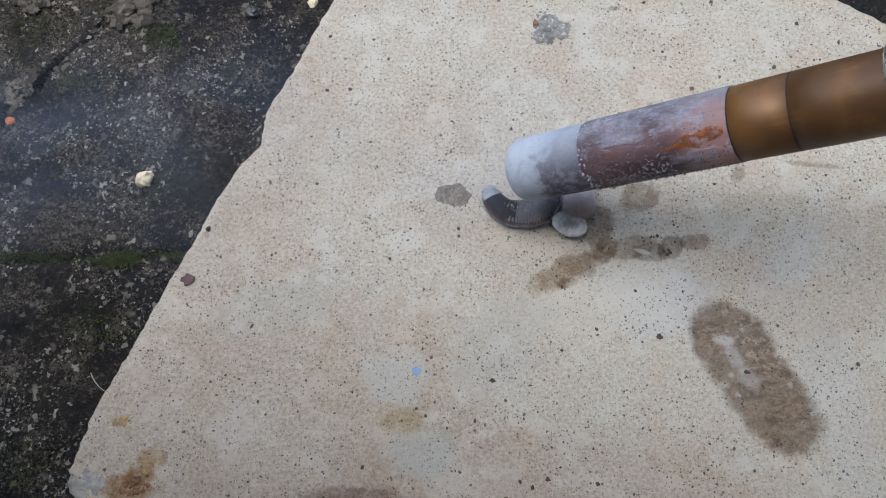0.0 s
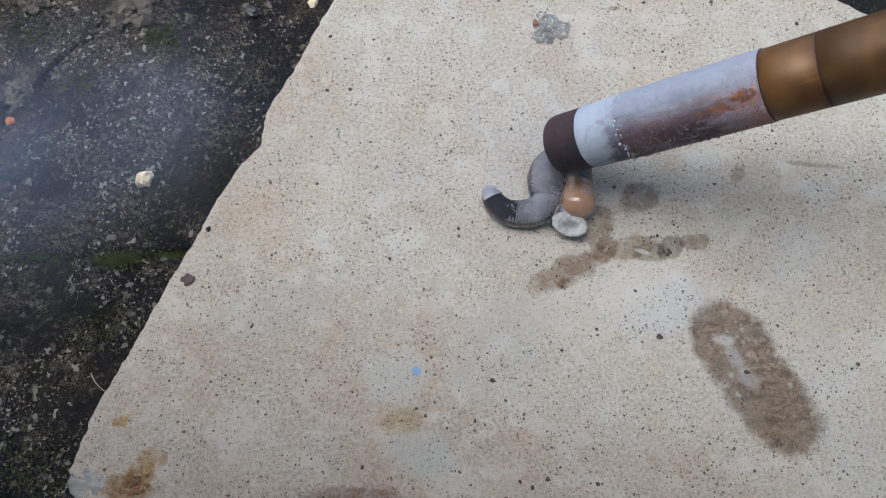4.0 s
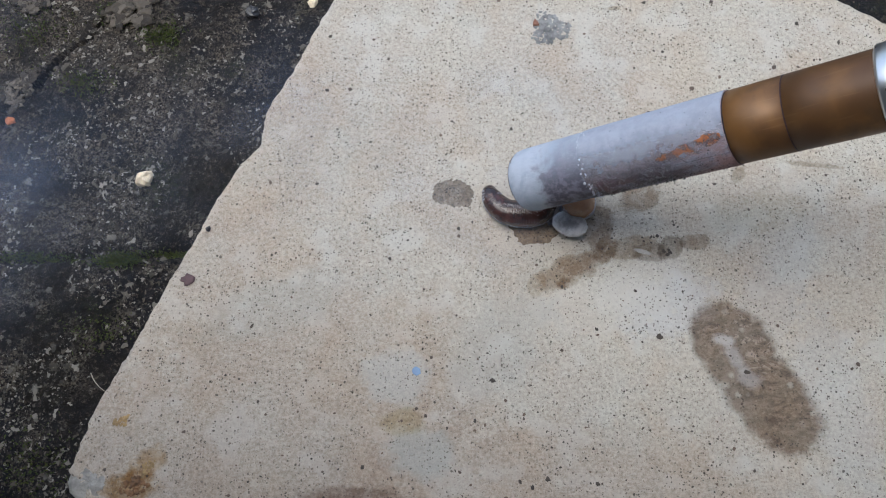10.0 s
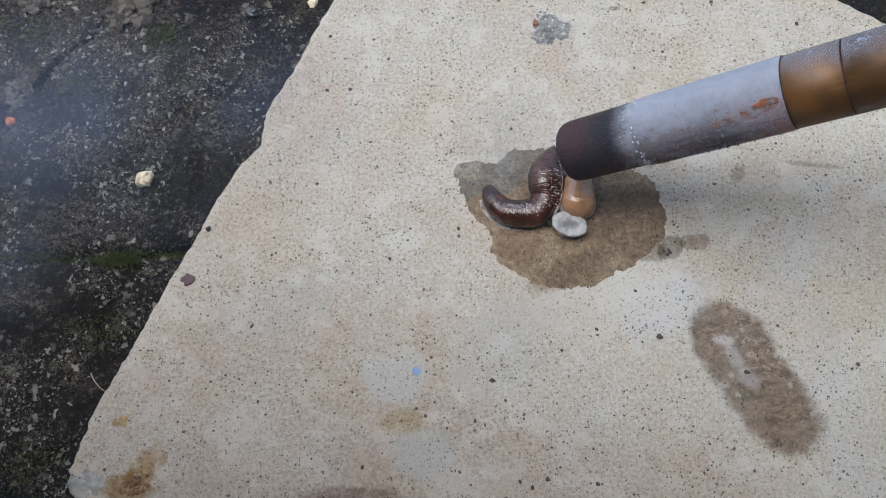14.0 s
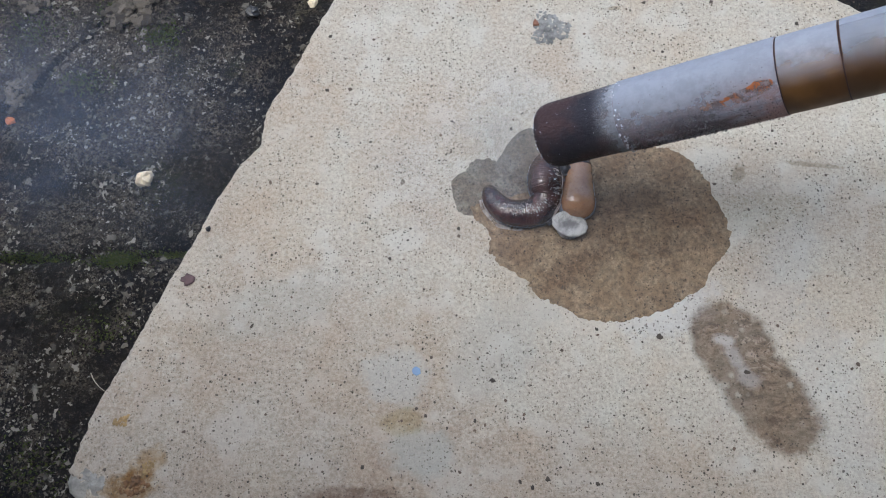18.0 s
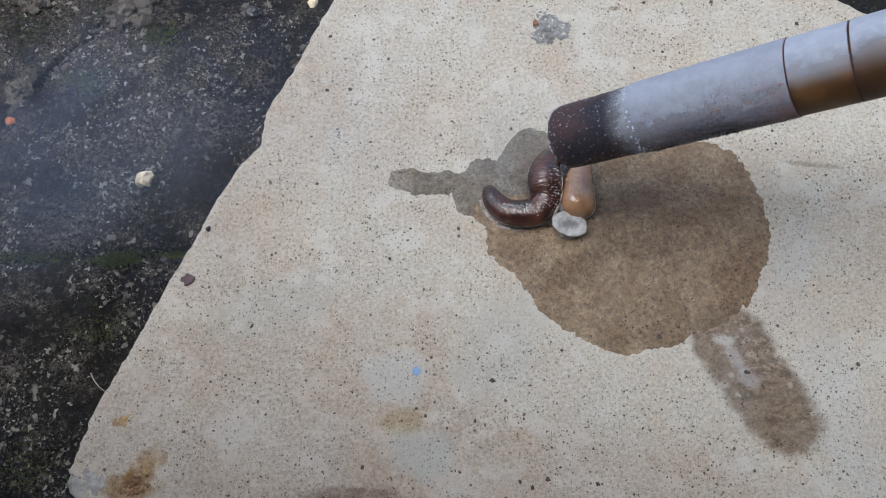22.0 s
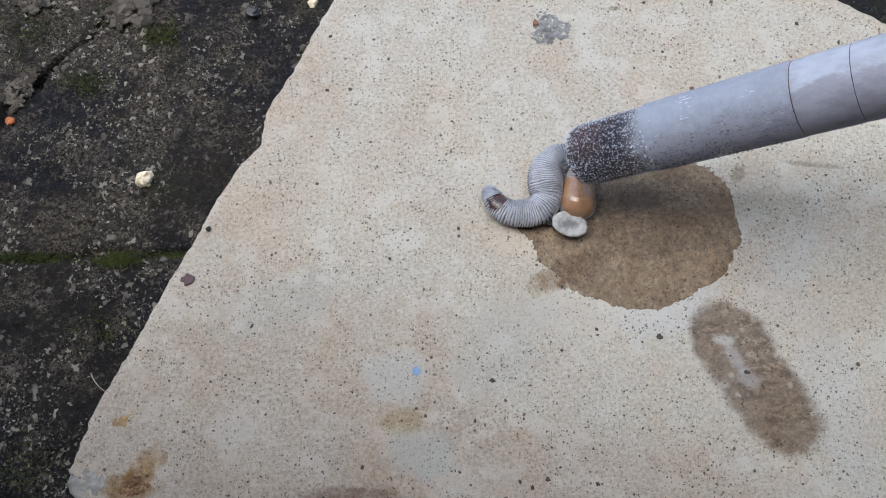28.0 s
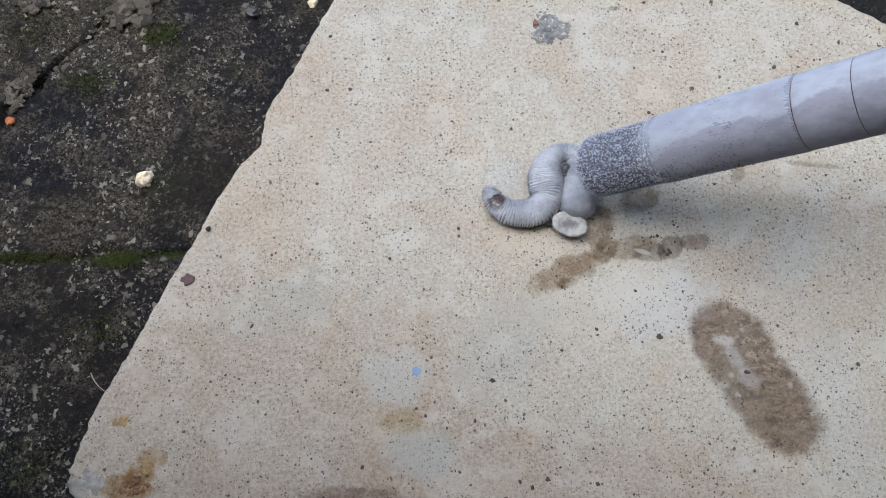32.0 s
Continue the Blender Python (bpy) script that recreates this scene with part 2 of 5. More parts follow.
white_stone = simple("white_stone", (0.74, 0.64, 0.47), 0.8, 0.18, 500.0, 0.5, 0.0006)
orange_clay = simple("orange_clay", (0.48, 0.16, 0.06), 0.8, 0.2, 500.0)
straw = simple("straw", (0.42, 0.38, 0.31), 0.7, 0.2, 700.0)
black_pebble = simple("black_pebble", (0.025, 0.025, 0.028), 0.35, 0.3, 500.0)
purple_chip = simple("purple_chip", (0.10, 0.062, 0.066), 0.75, 0.3, 600.0)
dark_grain = simple("dark_grain", (0.06, 0.048, 0.04), 0.6, 0.3, 800.0)
crust_stone = simple("crust_stone", (0.035, 0.028, 0.021), 0.9, 0.5, 420.0, 1.0, 0.0014, tint=(0.125, 0.107, 0.084))
mortar = simple("grey_mortar", (0.24, 0.245, 0.245), 0.95, 0.45, 420.0, 1.0, 0.0012)
rust_stone = simple("rust_stone", (0.27, 0.13, 0.085), 0.8, 0.4, 500.0)
rusty_crust = simple("rusty_crust", (0.20, 0.11, 0.055), 0.85, 0.5, 600.0)
yellow_crust = simple("yellow_crust", (0.33, 0.23, 0.11), 0.85, 0.4, 600.0)
blue_paint = simple("blue_paint", (0.20, 0.32, 0.52), 0.5, 0.05, 500.0, 0.1)
chrome = simple("polished_steel", (0.74, 0.75, 0.77), 0.3, 0.05, 200.0, 0.03, 0.0001, metal=1.0)


def bronze_material():
    """Tarnished golden-brown metal, rubbed smooth, with dull clouds and a few scratches."""
    n = Nodes("tarnished_bronze")
    p = n.node("ShaderNodeTexCoord").outputs["Object"]
    a, b, c = n.noise(p, 48.0, 4.0, 0.55), n.noise(p, 520.0, 4.0, 0.65), n.noise(n.vec("ADD", p, (0.3, 0.1, 0.7)), 120.0, 5.0, 0.6)
    col = n.mix(n.ramp(a, 0.36, 0.66), (0.088, 0.043, 0.017), (0.20, 0.098, 0.030))
    col = n.mix(n.ramp(c, 0.54, 0.70, 0.0, 0.55), col, (0.085, 0.050, 0.026))
    scratch = n.ramp(n.noise(n.vec("MULTIPLY", p, (1.0, 1.0, 0.06)), 900.0, 2.0, 0.5), 0.64, 0.72, 0.0, 0.10)
    col = n.mix(scratch, col, (0.34, 0.22, 0.11))
    return n.done(col, n.ramp(c, 0.3, 0.7, 0.40, 0.54), 0.18, n.bump(b, 0.08, 0.0002))


def oxide_material():
    """Nearly black cold oxide on the tip: blue-black, with a dull red-brown bloom."""
    n = Nodes("dark_oxide")
    p = n.node("ShaderNodeTexCoord").outputs["Object"]
    a, b, c = n.noise(p, 70.0, 4.0, 0.55), n.noise(p, 900.0, 5.0, 0.75), n.noise(p, 260.0, 5.0, 0.7)
    col = n.mix(n.ramp(a, 0.40, 0.60), (0.017, 0.017, 0.030), (0.052, 0.027, 0.032))
    col = n.mix(n.ramp(b, 0.56, 0.72, 0.0, 0.5), col, (0.10, 0.10, 0.14))
    col = n.mix(n.ramp(c, 0.58, 0.74, 0.0, 0.3), col, (0.07, 0.06, 0.085))
    return n.done(col, n.ramp(b, 0.3, 0.7, 0.38, 0.7), 0.2, n.bump(n.math("ADD", b, c), 0.9, 0.0006))


def shank_material():
    """Purple-brown copper under torn patches of old rime, reddish and then pink towards the sleeve."""
    n = Nodes("rimed_copper")
    p = n.node("ShaderNodeTexCoord").outputs["Object"]
    s = n.vec("MULTIPLY", p, (1.0, 1.0, 0.55))
    a, b, c = n.noise(s, 95.0, 6.0, 0.6, 0.1), n.noise(s, 420.0, 5.0, 0.7), n.noise(p, 55.0, 3.0)
    d, e = n.noise(n.vec("ADD", s, (0.7, 0.2, 0.4)), 120.0, 7.0, 0.64, 0.15), n.noise(p, 1100.0, 4.0, 0.7)
    z = n.node("ShaderNodeSeparateXYZ", p).outputs[2]
    col = n.mix(n.ramp(a, 0.40, 0.60), (0.072, 0.045, 0.054), (0.150, 0.092, 0.105))
    col = n.mix(n.ramp(c, 0.50, 0.66, 0.0, 0.7), col, (0.135, 0.058, 0.042))
    col = n.mix(n.ramp(n.math("ADD", z, n.math("MULTIPLY", n.math("SUBTRACT", c, 0.5), 0.05)), 0.050, 0.066, 0.0, 0.8), col, (0.34, 0.20, 0.19))
    torn = n.math("MULTIPLY", n.ramp(d, 0.47, 0.60), n.ramp(b, 0.34, 0.60, 0.35, 1.0))
    col = n.mix(n.math("MULTIPLY", torn, 0.85), col, n.mix(n.ramp(e, 0.4, 0.6), (0.23, 0.215, 0.28), (0.34, 0.335, 0.42)))
    h = n.math("ADD", n.math("ADD", a, b), n.math("MULTIPLY", n.ramp(d, 0.5, 0.58), 0.8))
    return n.done(col, n.ramp(b, 0.3, 0.7, 0.42, 0.75), 0.1, n.bump(h, 0.6, 0.0006))


def frost_material(name, tint, lo, hi, clear, scale=900.0, most=0.85, relief=0.5):
    """Hoar frost: white crystals, thin places let the metal show."""
    n = Nodes(name)
    p = n.node("ShaderNodeTexCoord").outputs["Object"]
    a, b = n.noise(p, scale, 5.0, 0.7), n.noise(p, 160.0, 5.0, 0.65)
    d, c = n.cells(p, scale * 1.6)
    col = n.mix(n.ramp(b, 0.36, 0.64), (tint[0] * 0.86, tint[1] * 0.78, tint[2] * 0.78), tint)
    n.done(col, 0.85, 0.0, n.bump(n.math("SUBTRACT", a, d), relief, 0.0006), 0.3)
    if clear:
        see = n.node("ShaderNodeBsdfTransparent")
        m = n.node("ShaderNodeMixShader")
        n.put(m.inputs[0], n.ramp(n.math("ADD", n.math("MULTIPLY", b, 0.6), n.math("MULTIPLY", a, 0.4)), lo, hi, 1.0 - clear, most))
        n.put(m.inputs[1], see.outputs[0])
        n.put(m.inputs[2], n.bsdf.outputs[0])
        n.put(n.out.inputs["Surface"], m.outputs[0])
    return n.m


bronze, oxide, shank_copper = bronze_material(), oxide_material(), shank_material()


def bloom_material(name, tint, edge, most, ragged, wide):
    """Hoar that lies thickest along the pipe's cold upper side and thins out round it."""
    n = Nodes(name)
    p = n.node("ShaderNodeTexCoord").outputs["Object"]
    a, b, c = n.noise(p, 1200.0, 5.0, 0.7), n.noise(n.vec("MULTIPLY", p, (1.0, 1.0, 0.6)), 90.0, 6.0, 0.62), n.noise(p, 330.0, 5.0, 0.7)
    up = n.vec("DOT_PRODUCT", n.vec("NORMALIZE", n.vec("MULTIPLY", p, (1.0, 1.0, 0.0))), (0.80, 0.60, 0.0))
    lie = n.math("ADD", up, n.math("MULTIPLY", n.math("SUBTRACT", n.math("ADD", n.math("MULTIPLY", b, 0.7), n.math("MULTIPLY", c, 0.3)), 0.5), ragged))
    col = n.mix(n.ramp(c, 0.36, 0.64), tuple(v * 0.88 for v in tint), tint)
    n.done(col, 0.85, 0.0, n.bump(a, 0.3, 0.0005), 0.3)
    m = n.node("ShaderNodeMixShader", n.ramp(lie, edge, edge + wide, 0.0, most), n.node("ShaderNodeBsdfTransparent").outputs[0], n.bsdf.outputs[0])
    n.put(n.out.inputs["Surface"], m.outputs[0])
    return n.m


frost_thin = bloom_material("thin_frost", (0.36, 0.39, 0.48), 0.25, 0.5, 1.8, 1.0)
frost_veil = bloom_material("frost_veil", (0.43, 0.47, 0.58), -1.5, 0.50, 2.6, 2.2)
frost_haze = bloom_material("frost_haze", (0.50, 0.555, 0.68), -0.25, 0.58, 1.0, 1.1)
frost_tip = bloom_material("tip_frost", (0.25, 0.29, 0.39), -2.0, 0.46, 1.4, 1.6)


def collar_material():
    """Frost that fades out from the shank over the back of the bare tip."""
    n = Nodes("collar_frost")
    p = n.node("ShaderNodeTexCoord").outputs["Object"]
    a, b = n.noise(p, 1300.0, 5.0, 0.75), n.noise(n.vec("MULTIPLY", p, (1.0, 1.0, 0.5)), 170.0, 6.0, 0.65)
    z = n.node("ShaderNodeSeparateXYZ", p).outputs[2]
    reach = n.math("ADD", z, n.math("MULTIPLY", n.math("SUBTRACT", n.math("ADD", n.math("MULTIPLY", a, 0.45), n.math("MULTIPLY", b, 0.55)), 0.5), 0.013))
    n.done(n.mix(n.ramp(b, 0.38, 0.62), (0.36, 0.39, 0.47), (0.48, 0.52, 0.61)), 0.85, 0.0, n.bump(a, 0.4, 0.0005), 0.3)
    m = n.node("ShaderNodeMixShader", n.ramp(reach, 0.0195, 0.0280, 0.0, 0.65), n.node("ShaderNodeBsdfTransparent").outputs[0], n.bsdf.outputs[0])
    n.put(n.out.inputs["Surface"], m.outputs[0])
    return n.m


frost_collar = collar_material()


def coat_material():
    """Even frost with paler and greyer drifts, beaded here and there."""
    n = Nodes("frost_coat")
    p = n.node("ShaderNodeTexCoord").outputs["Object"]
    s = n.vec("MULTIPLY", p, (1.0, 1.0, 0.6))
    a, b, c = n.noise(s, 75.0, 5.0, 0.6), n.noise(p, 1600.0, 4.0, 0.7), n.noise(s, 240.0, 5.0, 0.7)
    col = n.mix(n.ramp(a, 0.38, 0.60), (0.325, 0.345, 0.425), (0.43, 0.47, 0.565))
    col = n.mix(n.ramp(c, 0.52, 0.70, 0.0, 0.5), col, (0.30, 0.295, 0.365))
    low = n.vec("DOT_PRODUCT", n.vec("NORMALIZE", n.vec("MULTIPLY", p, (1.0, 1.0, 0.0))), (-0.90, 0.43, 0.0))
    # darker purple-grey patches, mostly towards the pipe's low side
    low_patch = n.ramp(n.math("ADD", low, n.math("MULTIPLY", n.math("SUBTRACT", a, 0.5), 1.9)), 0.62, 0.78)
    col = n.mix(n.math("MULTIPLY", low_patch, 0.6), col, n.mix(n.ramp(c, 0.4, 0.6), (0.16, 0.15, 0.19), (0.25, 0.24, 0.30)))
    return n.done(col, 0.85, 0.0, n.bump(n.math("ADD", n.math("MULTIPLY", c, 1.6), b), 0.3, 0.0006), 0.3)


frost_coat = coat_material()
frost_grain = frost_material("grainy_frost", (0.54, 0.59, 0.69), 0.3, 0.6, 0.0, 1500.0, relief=0.35)


def thimble_material():
    """Frost on the tip: white and thick at the end, torn and thin over dark metal further back."""
    n = Nodes("thimble_frost")
    p = n.node("ShaderNodeTexCoord").outputs["Object"]
    a, b, c = n.noise(p, 900.0, 5.0, 0.7), n.noise(p, 130.0, 6.0, 0.62, 0.6), n.noise(p, 420.0, 5.0, 0.7)
    z = n.node("ShaderNodeSeparateXYZ", p).outputs[2]
    low = n.vec("DOT_PRODUCT", n.vec("NORMALIZE", n.vec("MULTIPLY", p, (1.0, 1.0, 0.0))), (-0.80, -0.35, 0.0))
    reach = n.math("ADD", n.math("ADD", z, n.math("MULTIPLY", low, 0.004)), n.math("MULTIPLY", n.math("SUBTRACT", b, 0.5), 0.030))
    thin = n.math("MULTIPLY", n.ramp(reach, 0.011, 0.017), n.ramp(n.math("ADD", n.math("MULTIPLY", c, 0.5), n.math("MULTIPLY", low, 0.25)), 0.02, 0.36, 0.25, 1.0))
    col = n.mix(n.ramp(b, 0.36, 0.64), (0.32, 0.375, 0.475), (0.42, 0.475, 0.57))
    col = n.mix(thin, col, n.mix(n.ramp(c, 0.4, 0.62), (0.085, 0.085, 0.118), (0.21, 0.21, 0.275)))
    return n.done(col, 0.75, 0.0, n.bump(n.math("ADD", n.math("ADD", a, b), c), 0.5, 0.0005), 0.35)


frost_smooth = thimble_material()


def bead_material():
    """Half-clear frozen beads that take the colour of the rime below."""
    n = Nodes("frozen_bead")
    p = n.node("ShaderNodeTexCoord").outputs["Object"]
    a = n.noise(p, 600.0, 4.0, 0.65)
    n.done(n.mix(n.geo.outputs["Random Per Island"], (0.17, 0.15, 0.19), (0.34, 0.34, 0.41)), 0.3, 0.0, n.bump(a, 0.3, 0.0003), 0.6)
    m = n.node("ShaderNodeMixShader", n.ramp(a, 0.3, 0.7, 0.15, 0.5), n.node("ShaderNodeBsdfTransparent").outputs[0], n.bsdf.outputs[0])
    n.put(n.out.inputs["Surface"], m.outputs[0])
    return n.m


frozen_bead = bead_material()


def bare_material():
    """Worn orange copper whose edges break up under the rime."""
    n = Nodes("bare_copper")
    p = n.node("ShaderNodeTexCoord").outputs["Object"]
    a, b = n.noise(p, 230.0, 6.0, 0.68), n.noise(p, 700.0, 4.0, 0.7)
    col = n.mix(n.ramp(a, 0.38, 0.62), (0.22, 0.080, 0.032), (0.38, 0.135, 0.045))
    n.done(col, n.ramp(b, 0.3, 0.7, 0.4, 0.65), 0.3, n.bump(b, 0.3, 0.0003))
    see = n.node("ShaderNodeBsdfTransparent")
    m = n.node("ShaderNodeMixShader", n.ramp(n.math("ADD", a, n.math("MULTIPLY", n.math("SUBTRACT", b, 0.5), 0.3)), 0.34, 0.54, 0.05, 0.82), see.outputs[0], n.bsdf.outputs[0])
    n.put(n.out.inputs["Surface"], m.outputs[0])
    return n.m


bare_copper = bare_material()


def worm_material(name, a, b, rough, spec):
    n = Nodes(name)
    p = n.geo.outputs["Position"]
    x, y = n.noise(p, 110.0, 4.0), n.noise(p, 800.0, 4.0, 0.65)
    col = n.mix(n.ramp(x, 0.35, 0.65), a, b)
    col = n.mix(n.ramp(y, 0.5, 0.75, 0.0, 0.4), col, tuple(c * 0.5 for c in a))
    return n.done(col, n.ramp(y, 0.3, 0.7, rough * 0.8, rough * 1.2), 0.0, n.bump(y, 0.4, 0.0004), spec)


worm_skin = worm_material("wet_worm_skin", (0.026, 0.011, 0.009), (0.072, 0.025, 0.018), 0.2, 0.5)
worm_skin.node_tree.nodes["Principled BSDF"].inputs["Coat Weight"].default_value = 0.5
worm_skin.node_tree.nodes["Principled BSDF"].inputs["Coat Roughness"].default_value = 0.08
worm_saddle = worm_material("worm_saddle", (0.34, 0.185, 0.10), (0.46, 0.28, 0.165), 0.2, 0.6)
worm_saddle.node_tree.nodes["Principled BSDF"].inputs["Coat Weight"].default_value = 0.8
worm_saddle.node_tree.nodes["Principled BSDF"].inputs["Coat Roughness"].default_value = 0.1


def disc_material():
    """Pale chalky disc with a darker grey middle."""
    n = Nodes("pale_disc")
    p = n.node("ShaderNodeTexCoord").outputs["Object"]
    a, b = n.noise(p, 420.0, 5.0, 0.7), n.noise(p, 1500.0, 4.0, 0.7)
    mid = n.ramp(n.math("ADD", n.vec("LENGTH", n.vec("MULTIPLY", p, (1.0, 1.7, 0.0))), n.math("MULTIPLY", n.math("SUBTRACT", a, 0.5), 0.006)), 0.0048, 0.0012)
    col = n.mix(n.ramp(a, 0.35, 0.65), (0.33, 0.33, 0.33), (0.49, 0.49, 0.49))
    col = n.mix(n.math("MULTIPLY", mid, 0.8), col, (0.15, 0.15, 0.16))
    return n.done(col, 0.75, 0.0, n.bump(n.math("ADD", a, b), 0.35, 0.0005), 0.3)


worm_disc = disc_material()
worm_rime = worm_material("rimed_worm_skin", (0.105, 0.105, 0.118), (0.22, 0.22, 0.245), 0.7, 0.3)
worm_frost = worm_material("frosted_worm_skin", (0.27, 0.285, 0.33), (0.47, 0.49, 0.555), 0.8, 0.3)
saddle_rime = worm_material("rimed_saddle", (0.45, 0.39, 0.38), (0.60, 0.54, 0.53), 0.8, 0.3)


# for the slime seam and for highlights modelled as white flecks
slime_glint_white = worm_material("pale_slime_glint", (0.50, 0.44, 0.42), (0.72, 0.68, 0.66), 0.25, 0.6)
ice_white = frost_material("pale_ice", (0.62, 0.60, 0.58), 0.3, 0.7, 0.8)


def water_material():
    n = Nodes("clear_water")
    n.bsdf.inputs["Transmission Weight"].default_value = 1.0
    n.bsdf.inputs["IOR"].default_value = 1.33
    p = n.geo.outputs["Position"]
    return n.done((0.95, 0.96, 0.97), 0.04, 0.0, n.bump(n.noise(p, 700.0, 3.0), 0.3, 0.0005))


clear_water = water_material()


# ---- mesh helpers ----
def mesh_of(name, verts, faces, material, smooth=True):
    me = bpy.data.meshes.new(name)
    me.from_pydata([tuple(v) for v in verts], [], faces)
    me.materials.append(material)
    me.polygons.foreach_set("use_smooth", [smooth] * len(me.polygons))
    me.update()
    return me


def part(name, mesh, parent, label=""):
    ob = new(name, mesh)
    ob.parent = parent
    return tagged(ob, label)


def lathe(profile, seg=48):
    """A body turned round the z axis from (radius, z) pairs."""
    verts, faces = [], []
    for r, z in profile:
        for i in range(seg):
            a = 2 * math.pi * i / seg
            verts.append((r * math.cos(a), r * math.sin(a), z))
    for k in range(len(profile) - 1):
        for i in range(seg):
            j = (i + 1) % seg
            faces.append((k * seg + i, k * seg + j, (k + 1) * seg + j, (k + 1) * seg + i))
    return verts, faces


def lump(rng, r, flat=0.6, rough=0.25, rings=4, seg=7, center=(0, 0, 0)):
    """An uneven little stone."""
    verts, faces = [], []
    ex, ey, turn = rng.uniform(0.7, 1.3), rng.uniform(0.7, 1.3), rng.uniform(0, 6.28)
    for k in range(rings + 1):
        f = math.pi * k / rings
        for i in range(seg):
            a = 2 * math.pi * i / seg + k * 0.4
            q = r * (1 + rng.uniform(-rough, rough)) if 0 < k < rings else r * 0.9
            x, y = q * math.sin(f) * math.cos(a) * ex, q * math.sin(f) * math.sin(a) * ey
            verts.append((center[0] + x * math.cos(turn) - y * math.sin(turn), center[1] + x * math.sin(turn) + y * math.cos(turn),
                          center[2] + q * math.cos(f) * flat))
    for k in range(rings):
        for i in range(seg):
            j = (i + 1) % seg
            faces.append((k * seg + i, (k + 1) * seg + i, (k + 1) * seg + j, k * seg + j))
    return verts, faces


def gather(pieces):
    verts, faces = [], []
    for v, f in pieces:
        o = len(verts)
        verts += v
        faces += [tuple(i + o for i in q) for q in f]
    return verts, faces


def flake(rng, x, y, z, r, thick, n=7, rough=0.4):
    """A thin ragged flake lying flat, with a rim."""
    verts, faces = [], []
    e, turn = rng.uniform(0.55, 1.0), rng.uniform(0, 6.28)
    rim = [r * (1 + rng.uniform(-rough, rough)) for _ in range(n)]
    for lift, grow in ((0.0, 1.12), (thick, 0.85)):
        for i in range(n):
            a = 2 * math.pi * i / n
            u, v = rim[i] * grow * math.cos(a), rim[i] * grow * math.sin(a) * e
            verts.append((x + u * math.cos(turn) - v * math.sin(turn), y + u * math.sin(turn) + v * math.cos(turn), z + lift + rng.uniform(0, thick * 0.4)))
    verts.append((x, y, z + thick * 1.2))
    for i in range(n):
        j = (i + 1) % n
        faces.append((i, j, n + j, n + i))
        faces.append((n + i, n + j, 2 * n))
    return verts, faces


# ---- ground: one sheet to the horizon ----
GROUND = -0.038


def crack_depth(x, y):
    """Open joints between the old paving stones."""
    wob = 0.0028 * noise.noise((x * 60, y * 60, 4.0)) + 0.0012 * noise.noise((x * 240, y * 240, 7.0))
    j = abs(y - 0.0085 - 0.03 * (x + 0.13) - wob)                      # joint across
    k = abs((y - 0.0675) * 0.62 - (x + 0.183) * 0.78 - 1.6 * wob) if x < -0.145 else 1.0   # slanting crack
    return 0.0022 * math.exp(-(j / 0.0020) ** 2) + 0.0048 * math.exp(-(k / (0.0021 * max(0.3, min(1.0, (-0.15 - x) / 0.03)))) ** 2)


def ground_z(x, y):
    if abs(x) > 0.6 or abs(y) > 0.6:
        return GROUND
    z = 0.0016 * noise.noise((x * 28, y * 28, 0.3)) + 0.0010 * noise.noise((x * 90, y * 90, 2.0)) + 0.0007 * noise.noise((x * 260, y * 260, 5.0))
    z += 0.0005 * noise.noise((x * 600, y * 600, 8.0))
    return GROUND + z - crack_depth(x, y)


def build_ground():
    out = [0.25, 0.32, 0.42, 0.6, 1.0, 2.0, 5.0, 15.0, 50.0, 200.0]
    xs = [-v for v in reversed(out)] + list(np.arange(-0.215, -0.03, 0.001)) + list(np.arange(-0.03, 0.23, 0.01)) + out
    ys = [-v for v in reversed(out)] + list(np.arange(-0.10, 0.15, 0.001)) + list(np.arange(0.15, 0.25, 0.02)) + out
    verts = [(x, y, ground_z(x, y)) for y in ys for x in xs]
    w = len(xs)
    faces = [(j * w + i, j * w + i + 1, (j + 1) * w + i + 1, (j + 1) * w + i) for j in range(len(ys) - 1) for i in range(w - 1)]
    ob = new("ground", mesh_of("ground", verts, faces, damp_paving))
    tagged(ob, "damp, nearly black old paving with lichen, crust and moss in its joints", "ground", kind="structure")


build_ground()

# ---- unseen wall added behind the camera to block sky ----
def build_south_blocker():
    verts = [(x, y, z) for z in (GROUND - 0.05, 2.6) for x, y in ((-3, -0.45), (3, -0.45), (3, -0.25), (-3, -0.25))]
    faces = [(0, 1, 5, 4), (1, 2, 6, 5), (2, 3, 7, 6), (3, 0, 4, 7), (4, 5, 6, 7), (3, 2, 1, 0)]
    ob = new("sky_blocker_south", mesh_of("sky_blocker_south", verts, faces, blocker_grey, False))
    tagged(ob, "plain grey unseen wall added to block sky behind the camera", "wall", kind="structure")


build_south_blocker()


# unseen wall at the right, added only to shade that side
def build_east_blocker():
    verts = [(x, y, z) for z in (GROUND - 0.05, 0.75) for x, y in ((0.43, -0.25), (0.63, -0.25), (0.63, 0.22), (0.43, 0.22))]
    faces = [(0, 1, 5, 4), (1, 2, 6, 5), (2, 3, 7, 6), (3, 0, 4, 7), (4, 5, 6, 7), (3, 2, 1, 0)]
    ob = new("sky_blocker_east", mesh_of("sky_blocker_east", verts, faces, blocker_grey, False))
    tagged(ob, "plain grey unseen wall added to shade the slab's right side", "wall", kind="structure")


build_east_blocker()


